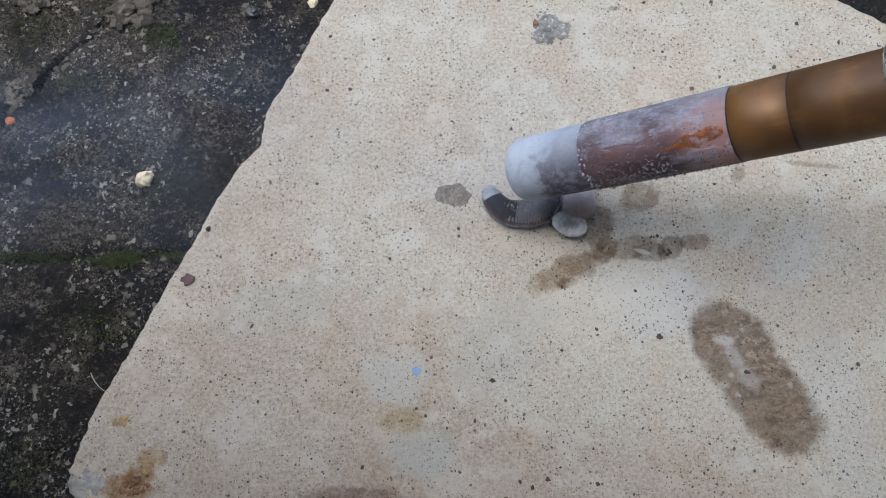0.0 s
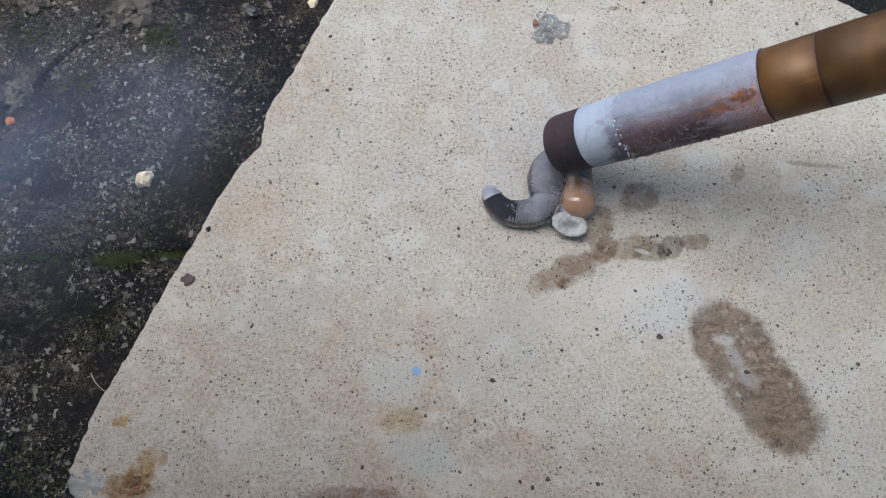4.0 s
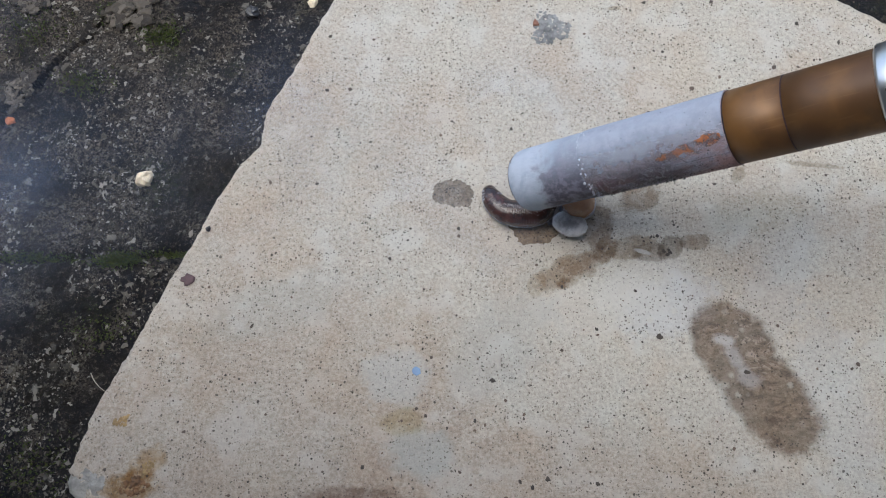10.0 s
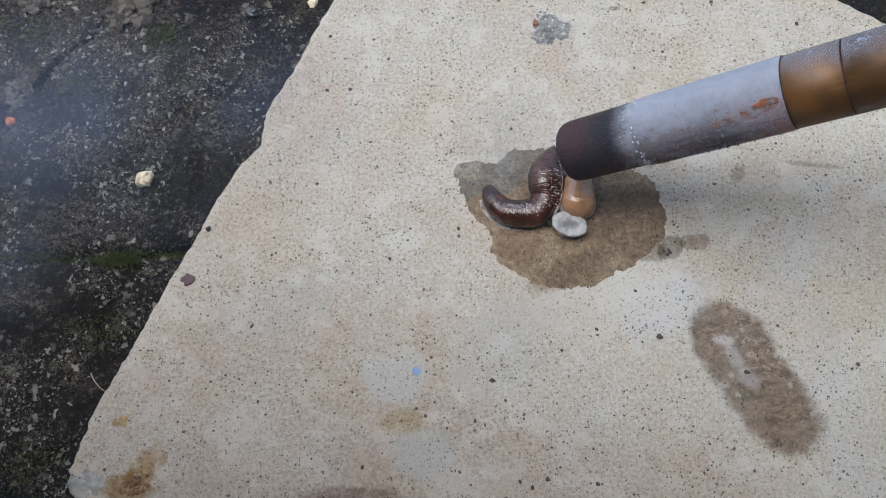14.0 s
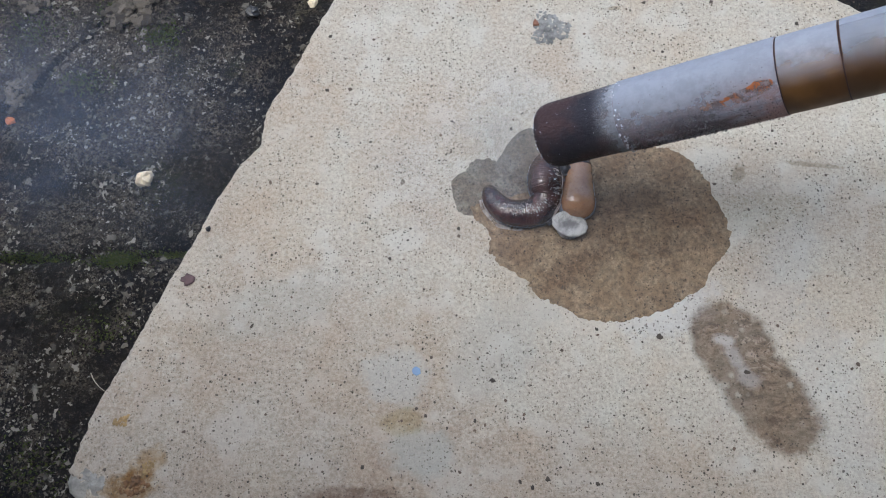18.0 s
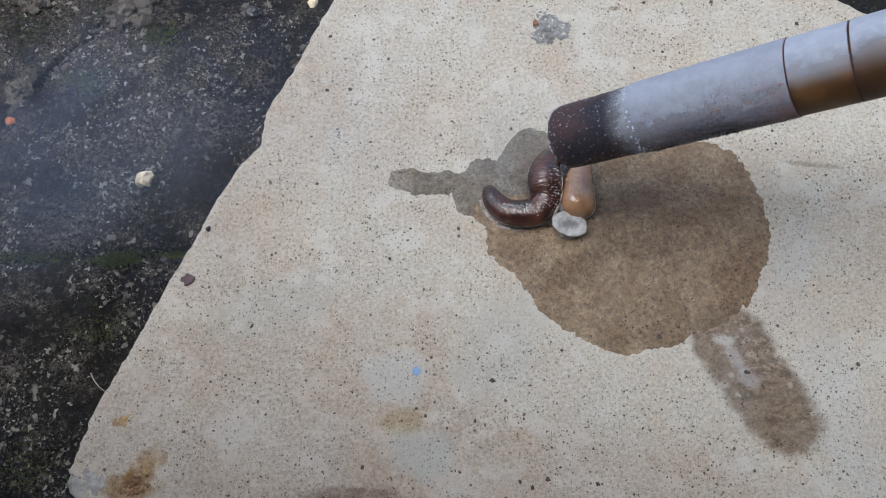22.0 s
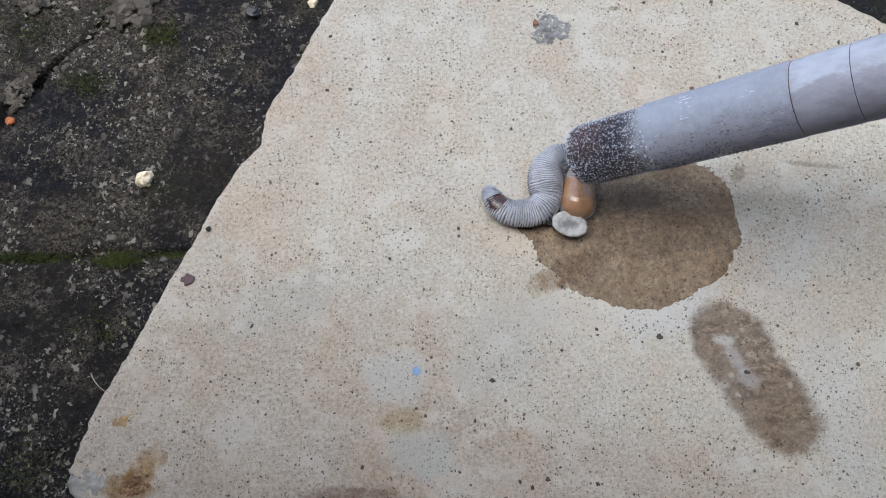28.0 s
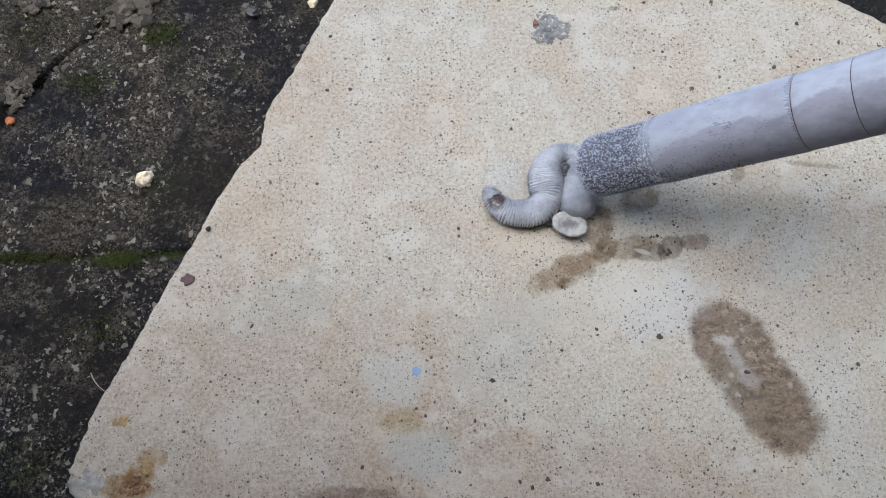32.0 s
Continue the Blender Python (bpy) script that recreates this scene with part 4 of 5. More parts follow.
def build_ice_rim():
    """Pale ice that creeps along the worm's outer side and round the disc."""
    verts, faces = [], []
    rng = random.Random(41)
    line = []
    for i in range(step_at(4), step_at(27), 6):
        (x, y, r), (dx, dy) = WORM_P[i], WORM_D[i]
        line.append((x, y, r, dy, -dx))
    for k in range(12):
        a = radians(190 + k * 14)
        line.append((42.6, 7.6, 3.7, math.cos(a), math.sin(a)))
    for x, y, r, nx, ny in line:
        wob = 0.5 * noise.noise((x * 0.4, y * 0.4, 2.0))
        for off, z in ((-0.9, 0.0), (-0.2, 0.55), (0.25 + 0.5 * wob, 0.4), (0.9 + wob, 0.0)):
            verts.append(((x + nx * (r + off)) * MM, (y + ny * (r + off)) * MM, z * MM))
    for i in range(len(line) - 1):
        for k in range(3):
            faces.append((i * 4 + k, i * 4 + k + 1, i * 4 + k + 5, i * 4 + k + 4))
    ob = new("ice_rim", mesh_of("ice_rim", verts, faces, ice_white))
    return tagged(ob, "thin pale rim of ice on the concrete along the worm", "ice")


ice_rim = build_ice_rim()
water_drop = new("water_drop", mesh_of("water_drop", *lump(random.Random(42), 0.0026, 0.9, 0.14, 9, 14), clear_water))
tagged(water_drop, "clear icy drop of meltwater lying on the worm", "water")

# ---- the frosted metal pipe, built upright: tip at the origin, axis along z ----
R = 0.010
pipe = new("metal_pipe")
pipe.scale = (0.97, 0.97, 0.97)
tagged(pipe, "brown bronze pipe with a frosted rounded tip and steel collar", "pipe")
MMR = R / MM


def turned(name, prof, material, label, seg=64):
    return part(name, mesh_of(name, *lathe([(r * MM, z * MM) for r, z in prof], seg), material), pipe, label)


turned("tip", ((0.01, 0.9), (3, 0.5), (6.2, 0.2), (7.8, 0.45), (9.0, 1.2), (9.7, 2.4), (10, 4.2), (10, 14), (10, 28)), oxide, "dark brown oxidised rounded tip")
turned("shank", ((10.0, 26.6), (10.22, 27.6), (10.33, 29), (10.4, 32), (10.4, 40), (10.36, 55), (10.3, 69.75), (9.6, 69.9)), shank_copper, "pinkish copper shank under old rime")
turned("sleeve", ((9.7, 70.02), (10.1, 70.15), (10.12, 75), (10.12, 84.3), (9.75, 84.4)), bronze, "burnished brown bronze sleeve")
turned("barrel", ((9.75, 84.6), (10.12, 84.7), (10.15, 92), (10.15, 105.4)), bronze, "brown bronze barrel")
turned("collar", ((10.0, 105.0), (10.75, 105.3), (11.0, 105.9), (11.0, 110.1), (10.6, 110.8), (10.4, 111.2), (11.2, 111.8), (11.4, 112.6), (11.4, 118.1), (10.9, 119.0), (10.6, 119.8), (11.3, 120.6), (11.4, 127.6), (11.0, 128.6), (10.6, 129.6), (10.6, 173.6), (10.0, 174.6), (0.01, 174.6)),
       chrome, "polished steel collar with grooves")

for z in (69.96, 84.5):
    turned("seam_ring", ((9.6, z - 0.15), (10.17, z - 0.13), (10.17, z + 0.13), (9.6, z + 0.15)), oxide, "dark seam between two lengths")

# the smooth frost thimble slides back from the tip as it thaws
thimble = turned("frost_thimble", ((0.01, 0.55), (3, 0.15), (6.3, -0.15), (8.1, 0.2), (9.3, 1.1), (10.0, 2.4), (10.24, 4.3), (10.24, 12), (10.22, 22), (10.2, 27)), frost_smooth, "smooth white frost over the tip")


def frost_patch(name, z0, z1, a0, a1, thick, rough, fine, material, label, dz=0.8, da=4.0, grains=0, base=0.0, fringe=0):
    """A curved crust on the pipe between two heights (mm) and two angles; grows by moving outward."""
    rng = random.Random(int(z0 * 7 + a0 * 13))
    nz, na = max(3, int((z1 - z0) / dz)), max(3, int((a1 - a0) / da))
    verts, faces = [], []
    for j in range(nz + 1):
        for i in range(na + 1):
            z, a = z0 + (z1 - z0) * j / nz, radians(a0 + (a1 - a0) * i / na)
            edge = min(j, nz - j, 2) / 2.0
            q = MMR + base + thick * (0.35 + 0.65 * edge)
            q += rough * noise.noise((math.cos(a) * 2.2, math.sin(a) * 2.2, z * 0.11)) + fine * noise.noise((math.cos(a) * 9, math.sin(a) * 9, z * 0.8))
            if z < 4.2:
                q *= math.sqrt(max(0.3, 1 - ((4.2 - z) / 6.0) ** 2))
            verts.append((q * math.cos(a) * MM, q * math.sin(a) * MM, z * MM))
    for j in range(nz):
        for i in range(na):
            k = j * (na + 1) + i
            faces.append((k, k + 1, k + na + 2, k + na + 1))
    pieces = [(verts, faces)]
    for _ in range(grains):
        z, a = rng.uniform(z0, z1), radians(rng.uniform(a0, a1))
        q = MMR + base + rng.uniform(-0.36, 0.05)
        if z < 4.2:
            q *= math.sqrt(max(0.3, 1 - ((4.2 - z) / 6.0) ** 2))
        pieces.append(lump(rng, min(0.26, 0.06 + rng.expovariate(16.0)) * MM, 1.0, 0.3, 3, 5, (q * math.cos(a) * MM, q * math.sin(a) * MM, z * MM)))
    for k in range(fringe):
        z, a = (rng.uniform(0.8, 3.0), rng.uniform(26.3, 29.5))[k % 2], radians(rng.uniform(a0, a1))
        q = MMR + rng.uniform(-0.6, -0.12)
        if z < 4.2:
            q *= math.sqrt(max(0.3, 1 - ((4.2 - z) / 7.5) ** 2))
        pieces.append(lump(rng, rng.uniform(0.18, 0.42) * MM, 1.0, 0.35, 3, 5, (q * math.cos(a) * MM, q * math.sin(a) * MM, z * MM)))
    mid = radians((a0 + a1) / 2)
    ob = part(name, mesh_of(name, *gather(pieces), material), pipe, label)
    return ob, math.cos(mid), math.sin(mid)


SECTORS = [(a, a + 45) for a in range(0, 360, 45)]
tip_grains = [frost_patch("frost_crystal", 0.8, 28.5, a - 4, b + 4, -0.40, 0.05, 0.06, frost_grain, "white grainy frost crystals", grains=1400, fringe=90) for a, b in SECTORS]
crusts = []      # (piece, outward x, outward y, start and end of its growth)
for a in range(0, 360, 30):
    # frost settles first on the upper side of the pipe
    early = math.cos(radians(a + 15 - 35))
    for z0, z1, base, grains, t0, t1, pale, lead in (
            (27.2, 69.8, 0.36, 40, -9, -5, 0, 0), (27.2, 69.8, 0.42, 20, 2.5, 7, 2, 0.5), (27.2, 69.8, 0.48, 20, 9.5, 14.5, 1, 0.5), (27.2, 69.8, 0.54, 20, 20, 24.5, 1, 0.5),
            (70.25, 84.25, 0.20, 0, 12, 16, 0, 0.5), (70.25, 84.25, 0.26, 0, 15.5, 19.5, 2, 0.5), (70.25, 84.25, 0.32, 0, 22, 25.5, 2, 0.5),
            (84.85, 105.2, 0.24, 0, 13.5, 18, 0, 0.5), (84.85, 105.2, 0.29, 0, 17, 22, 2, 0.5), (84.85, 105.2, 0.34, 0, 22.5, 26.5, 2, 0.5),
            (17.0, 27.6, 0.045, 0, 12.6, 14.2, 4, 0.3), (1.0, 27.6, 0.03, 0, 28.0, 30.4, 3, 0.4)):
        ob, cx, cy = frost_patch("frost_crust", z0, z1, a - 0.5, a + 30.5, 0.04, 0.05, 0.03, (frost_thin, frost_veil, frost_haze, frost_tip, frost_collar)[pale], "thin translucent lilac frost crust", grains=grains, base=base)
        crusts.append((ob, cx, cy, t0 - lead * early, t1 - lead * early))


def frozen_drops(name, count, z0, z1, a0, a1, lo, hi, seed, label, skin=None):
    rng = random.Random(seed)
    pieces = []
    for _ in range(count):
        z, a = rng.uniform(z0, z1), radians(rng.gauss((a0 + a1) / 2, (a1 - a0) / 4))
        q = MMR + 0.48
        pieces.append(lump(rng, rng.uniform(lo, hi) * MM, 1.0, 0.12, 5, 7, (q * math.cos(a) * MM, q * math.sin(a) * MM, z * MM)))
    part(name, mesh_of(name, *gather(pieces), skin or frost_grain), pipe, label)


frozen_drops("frozen_drop", 60, 26.8, 28.8, 0, 360, 0.10, 0.30, 51, "ring of white frozen drops")
frozen_drops("frozen_drop", 14, 27.0, 29.5, 140, 190, 0.18, 0.40, 54, "white frozen drops")
frozen_drops("frozen_bead", 230, 28.5, 54.0, 120, 215, 0.16, 0.46, 52, "half-clear frozen beads", frozen_bead)
frozen_drops("frozen_bead", 420, 29.0, 69.0, 95, 225, 0.08, 0.25, 53, "fine half-clear frozen beads", frozen_bead)
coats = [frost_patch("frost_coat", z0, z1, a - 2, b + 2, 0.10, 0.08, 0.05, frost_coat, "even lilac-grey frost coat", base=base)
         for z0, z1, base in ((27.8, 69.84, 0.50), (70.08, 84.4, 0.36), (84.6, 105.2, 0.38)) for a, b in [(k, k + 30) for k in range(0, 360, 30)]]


def bare_patch():
    """Worn strip where the orange copper shows through."""
    verts, faces = [], []
    for j in range(19):
        z = 50.0 + 18.8 * j / 18
        w = 4.0 + 13.0 * math.sin(math.pi * j / 18) ** 0.6 * (0.35 + 0.65 * j / 18) + 6 * noise.noise((z * 0.45, 1.0, 0.0))
        c = 134 - 14 * j / 18 + 4 * noise.noise((z * 0.3, 5.0, 0.0))
        for i in range(9):
            a = radians(c + (i / 8 - 0.5) * 2 * w)
            q = 10.47 - 0.26 * abs(i / 4 - 1) ** 4 - 0.12 * (1 - j / 18)
            verts.append((q * math.cos(a) * MM, q * math.sin(a) * MM, z * MM))
    for j in range(18):
        for i in range(8):
            faces.append((j * 9 + i, j * 9 + i + 1, j * 9 + i + 10, j * 9 + i + 9))
    return part("bare_metal", mesh_of("bare_metal", verts, faces, bare_copper), pipe, "bare orange copper strip")


bare_metal = bare_patch()


def pipe_pose(x, y, z, turn, lift):
    """Tip place in mm, the axis's turn round z and its lift in degrees."""
    a, e = radians(turn), radians(lift)
    axis = Vector((math.cos(e) * math.cos(a), math.cos(e) * math.sin(a), math.sin(e)))
    side = Vector((-math.sin(a), math.cos(a), 0.0))
    m = Matrix((side, axis.cross(side), axis)).transposed().to_4x4()
    return Matrix.Translation((x * MM, y * MM, z * MM)) @ m


# ---- loose things on slab and paving ----
def stone(name, x, y, z, r, material, label, category, seed, flat=0.6, rough=0.25, rings=6, seg=10, sink=0.55):
    rng = random.Random(seed)
    ob = new(name, mesh_of(name, *lump(rng, r * MM, flat, rough, rings, seg), material, False))
    ob.matrix_basis = pose(x * MM, y * MM, z + r * MM * flat * sink)
    return tagged(ob, label, category)


stone("pebble", -119.9, 39.5, GROUND, 3.6, white_stone, "small cream-white angular stone on the dark paving", "stone", 3, 0.8, 0.3)
stone("clay_chip", -178.4, 65.8, GROUND, 2.2, orange_clay, "orange clay chip in the paving crack", "chip", 4, 0.5, 0.35)
stone("pebble", -56.2, 121.5, GROUND, 2.0, white_stone, "tiny pale pebble on the dark paving", "stone", 5, 0.8)
stone("pebble", -82.1, 117.0, GROUND, 2.4, black_pebble, "small black pebble on the dark paving", "stone", 6, 0.7)
stone("pebble", -80.0, 7.0, 0.0, 1.1, black_pebble, "tiny black pebble at the slab edge", "stone", 7, 0.7)


for x, y, r in ((71.2, -29.9, 1.0), (16, -44, 0.95), (75.2, 96.1, 1.0), (73.6, 50.7, 0.75), (-41.6, 81.7, 0.8), (5.4, 7.2, 0.8), (-17.9, -3.4, 0.75), (116.9, 43.7, 0.7), (39.8, -13.2, 0.75),
                (98.4, -41.5, 0.9), (10.2, -56.8, 0.7), (32.7, -74.5, 0.9), (27.7, -77, 0.8), (80.5, 75.3, 0.8), (131.5, 87.2, 0.8), (145.8, 79.1, 0.8), (24.3, 44.5, 0.6), (50.5, -27.4, 0.6), (79.9, -14.9, 0.6), (64.1, -14.5, 0.7)):
    tagged(stone("dark_grain", x, y, 0.0, r * 0.85, dark_grain, "dark brown sand grain set in the concrete", "grain", int(r * 100 + x), 0.4, 0.42, 5, 8, 0.1), group="dark grains in the slab")

rng = random.Random(77)
for k in range(16):
    cx, cy = ((70.4, 3.4), (76.2, 0.2))[k % 2]
    tagged(stone("dark_grain", cx + rng.gauss(0, 1.6), cy + rng.gauss(0, 1.3), 0.0, rng.uniform(0.3, 0.65), dark_grain, "dark brown sand grain set in the concrete", "grain", 300 + k, 0.4, 0.42, 5, 8, 0.1), group="dark grains in the slab")


def rod(name, pts, r, material, label, category):
    verts, faces = [], []
    line = spline(pts, 8)
    for i, p in enumerate(line):
        d = Vector(line[min(i + 1, len(line) - 1)]) - Vector(line[max(i - 1, 0)])
        side = Vector((-d.y, d.x, 0)).normalized()
        up = Vector((0, 0, 1))
        q = r * (1 - 0.5 * i / len(line))
        for k in range(6):
            a = 2 * math.pi * k / 6
            verts.append((Vector(p) + side * q * math.cos(a) + up * q * math.sin(a)) * MM)
    for i in range(len(line) - 1):
        for k in range(6):
            faces.append((i * 6 + k, i * 6 + (k + 1) % 6, (i + 1) * 6 + (k + 1) % 6, (i + 1) * 6 + k))
    faces += [tuple(range(6)), tuple(range(len(verts) - 6, len(verts)))]
    ob = new(name, mesh_of(name, verts, faces, material))
    return tagged(ob, label, category)


rod("dry_stalk", ((-131.2, -37.6, -36.4), (-129.4, -40.3, -35.8), (-127.0, -42.8, -35.6), (-124.2, -44.8, -35.8)), 0.2, straw, "thin curved pale dry stalk on the paving", "stalk")


def flat_bit(name, x, y, r, thick, material, label, category, seed, n=11, rough=0.3):
    rng = random.Random(seed)
    ob = new(name, mesh_of(name, *flake(rng, 0, 0, 0, r * MM, thick * MM, n, rough), material, False))
    ob.matrix_basis = pose(x * MM, y * MM, 0.0001)
    return tagged(ob, label, category)


def crumb_patch(name, x, y, z, rx, ry, turn, count, lo, hi, flat, material, label, category, seed):
    """A crust of many small crumbs stuck together."""
    rng = random.Random(seed)
    pieces = []
    for _ in range(count):
        a, q = rng.uniform(0, 6.28), math.sqrt(rng.random())
        q *= 1 + 0.22 * math.sin(3 * a + seed) + 0.12 * math.sin(7 * a)
        size = rng.uniform(lo, hi)
        pieces.append(lump(rng, size * MM, flat, 0.38, 4, 7, (q * math.cos(a) * rx * MM, q * math.sin(a) * ry * MM, rng.uniform(-0.2, 0.35) * size * flat * MM)))
    ob = new(name, mesh_of(name, *gather(pieces), material, False))
    ob.matrix_basis = pose(x * MM, y * MM, z, 0, 0, turn)
    return tagged(ob, label, category, kind="stuff" if count > 300 else "")


def flake_patch(name, x, y, z, rx, ry, turn, count, lo, hi, material, label, category, seed):
    """A broken crust of thin plates that overlap."""
    rng = random.Random(seed)
    pieces = []
    for k in range(count):
        a, q = rng.uniform(0, 6.28), math.sqrt(rng.random())
        q *= 1 + 0.25 * math.sin(3 * a + seed) + 0.15 * math.sin(8 * a)
        size = lo + (hi - lo) * rng.random() ** 2.5
        pieces.append(flake(rng, q * math.cos(a) * rx * MM, q * math.sin(a) * ry * MM, rng.uniform(0, 0.9) * (1 - 0.6 * min(1, q)) * MM, size * MM, rng.uniform(0.15, 0.5) * MM, 9, 0.6))
    ob = new(name, mesh_of(name, *gather(pieces), material, False))
    ob.matrix_basis = pose(x * MM, y * MM, z, 0, 0, turn)
    return tagged(ob, label, category)


crumb_patch("mortar_patch", 39.6, 85.0, 0.0, 6.4, 6.2, 0, 420, 0.22, 0.75, 0.55, mortar, "rough grey mortar splash stuck on the concrete", "mortar", 21)
crumb_patch("crust_patch", -102.2, -56.8, 0.0, 2.2, 1.5, 30, 26, 0.3, 0.7, 0.6, yellow_crust, "mustard yellow lichen crust on the slab", "lichen", 25)
crumb_patch("crust_patch", -95.8, -77.0, 0.0, 5.0, 2.6, 20, 46, 0.3, 0.9, 0.6, rusty_crust, "rusty brown crust on the slab corner", "crust", 28)
crumb_patch("crust_patch", -92.0, -71.0, 0.0, 3.0, 1.8, 60, 26, 0.25, 0.6, 0.5, yellow_crust, "mustard yellow lichen crust on the slab", "lichen", 29)
flake_patch("crust_chunk", -134.0, 117.5, GROUND + 0.0016, 10.5, 5.2, 24, 157, 0.35, 3.23, crust_stone, "broken grey-tan lump of crust on the dark paving", "crust", 31)
flake_patch("crust_chunk", -177.5, 121.0, GROUND + 0.0008, 6.5, 3.4, 10, 127, 0.3, 2.09, crust_stone, "pale grey-brown flake of crust on the dark paving", "crust", 32)
flake_patch("crust_chunk", -177.0, 80.5, GROUND + 0.0006, 9.0, 5.0, 50, 135, 0.3, 2.28, crust_stone, "pale grey-brown crust beside the paving crack", "crust", 33)
flat_bit("rust_chip", 34.4, 87.2, 1.3, 0.6, rust_stone, "rust-brown stone chip in the mortar splash", "chip", 22, 8, 0.3)
flat_bit("purple_chip", -85.6, -10.6, 2.0, 0.35, purple_chip, "flat dull purple-brown chip on the slab edge", "chip", 26, 12, 0.32)
flat_bit("paint_drop", -8.6, -41.1, 1.35, 0.12, blue_paint, "tiny light blue paint drop on the concrete", "paint", 24, 12, 0.1)

# ---- what nobody could count ----
def scatter_lichen():
    rng = random.Random(11)
    pieces = []
    while len(pieces) < 20000:
        x, y = rng.uniform(-205, -40), rng.uniform(-92, 140)
        if x > -112 + (y + 56) * 0.46 + 18:
            continue
        dense = noise.noise((x * 0.035, y * 0.035, 9.0)) + 0.55 * noise.noise((x * 0.11, y * 0.11, 4.0))
        if dense + (0.12 if y < 4 else 0.0) + rng.uniform(-0.40, 0.22) < 0.0:
            continue
        r = min(2.2, 0.13 + rng.expovariate(5.0))
        pieces.append(flake(rng, x * MM, y * MM, ground_z(x * MM, y * MM) - 0.0001, r * MM, rng.uniform(0.10, 0.28) * r * MM, 9, 0.85))
    ob = new("lichen_grit", mesh_of("lichen_grit", *gather(pieces), lichen, False))
    tagged(ob, "pale grey and brown lichen flakes and grit on the dark paving", "lichen", kind="stuff")


def scatter_moss():
    rng = random.Random(12)
    verts, faces = [], []
    spots = [(-127, 6.5, 9, 3.2, 900), (-163, 7.5, 22, 2.2, 500), (-105, 9, 14, 1.6, 260), (-120, 106, 9, 7, 420), (-140, 116, 8, 6, 260),
             (-150, 84, 12, 6, 240), (-176, 110, 18, 16, 300), (-150, -70, 22, 14, 340), (-130, -22, 14, 8, 160)]
    for cx, cy, sx, sy, n in spots:
        for _ in range(n):
            x, y = (cx + rng.gauss(0, 0.5) * sx) * MM, (cy + rng.gauss(0, 0.5) * sy) * MM
            z = ground_z(x, y)
            for _ in range(3):
                a, h, w = rng.uniform(0, 6.28), rng.uniform(0.5, 1.5) * MM, rng.uniform(0.15, 0.3) * MM
                lean = rng.uniform(0.2, 1.0) * h
                b = len(verts)
                verts += [(x - w * math.sin(a), y + w * math.cos(a), z), (x + w * math.sin(a), y - w * math.cos(a), z), (x + lean * math.cos(a), y + lean * math.sin(a), z + h)]
                faces.append((b, b + 1, b + 2))
    ob = new("moss", mesh_of("moss", verts, faces, moss_green, False))
    tagged(ob, "low dark green moss along the paving joints", "moss", kind="stuff")


def scatter_grit():
    rng = random.Random(13)
    pieces = []
    while len(pieces) < 2400:
        x, y = rng.uniform(-118, 175), rng.uniform(-85, 105)
        if x < -108 + (y + 60) * 0.46 + 4 or x > 150 - (y - 97) * -1.6 + 400:
            continue
        r = min(0.85, 0.13 + rng.expovariate(10.0))
        pieces.append(lump(rng, r * MM, 0.35, 0.3, 3, 6, (x * MM, y * MM, 0.00003)))
    ob = new("sand_grains", mesh_of("sand_grains", *gather(pieces), dark_grit, False))
    tagged(ob, "dark sand grains showing in the concrete surface", "grit", kind="stuff")


scatter_lichen()
scatter_moss()
scatter_grit()

# ---- cold vapour: thin curling veils that drift off over the paving ----
def vapour_material(name, tint, most):
    n = Nodes(name)
    tc = n.node("ShaderNodeTexCoord")
    g, p = tc.outputs["Generated"], tc.outputs["Object"]
    c = n.vec("MULTIPLY", n.vec("SUBTRACT", g, (0.5, 0.5, 0.5)), (2.0, 2.0, 0.0))
    fall = n.ramp(n.vec("LENGTH", c), 1.0, 0.1)
    shift = n.node("ShaderNodeCombineXYZ", n.math("MULTIPLY", n.node("ShaderNodeObjectInfo").outputs["Random"], 9.0), 0.0, 0.0).outputs[0]
    a = n.noise(n.vec("ADD", p, shift), 26.0, 5.0, 0.6, 0.6)
    fac = n.math("MULTIPLY", n.math("MULTIPLY", fall, n.ramp(a, 0.25, 0.75)), most)
    body = n.node("ShaderNodeBsdfDiffuse", tint)
    see = n.node("ShaderNodeBsdfTransparent")
    m = n.node("ShaderNodeMixShader", fac, see.outputs[0], body.outputs[0])
    n.put(n.out.inputs["Surface"], m.outputs[0])
    return n.m


cold_vapour = vapour_material("cold_vapour", (0.28, 0.345, 0.49), 0.132)
tip_mist = vapour_material("tip_mist", (0.42, 0.42, 0.425), 0.15)


def veil_mesh(seed, w, h, material):
    rng = random.Random(seed)
    o = rng.uniform(0, 50)
    verts, faces, k = [], [], 16
    for j in range(k + 1):
        for i in range(k + 1):
            x, y = (i / k - 0.5) * w, (j / k - 0.5) * h
            verts.append((x * MM, y * MM, 6 * MM * noise.noise((x * 0.025 + o, y * 0.03, o)) + 3 * MM * noise.noise((x * 0.07, y * 0.07, o))))
    for j in range(k):
        for i in range(k):
            a = j * (k + 1) + i
            faces.append((a, a + 1, a + k + 2, a + k + 1))
    return mesh_of("vapour_veil", verts, faces, material)


VEILS = [veil_mesh(s, w, h, cold_vapour) for s, w, h in ((1, 150, 110), (2, 130, 100), (3, 160, 120), (4, 120, 110))]
VAPOUR = []


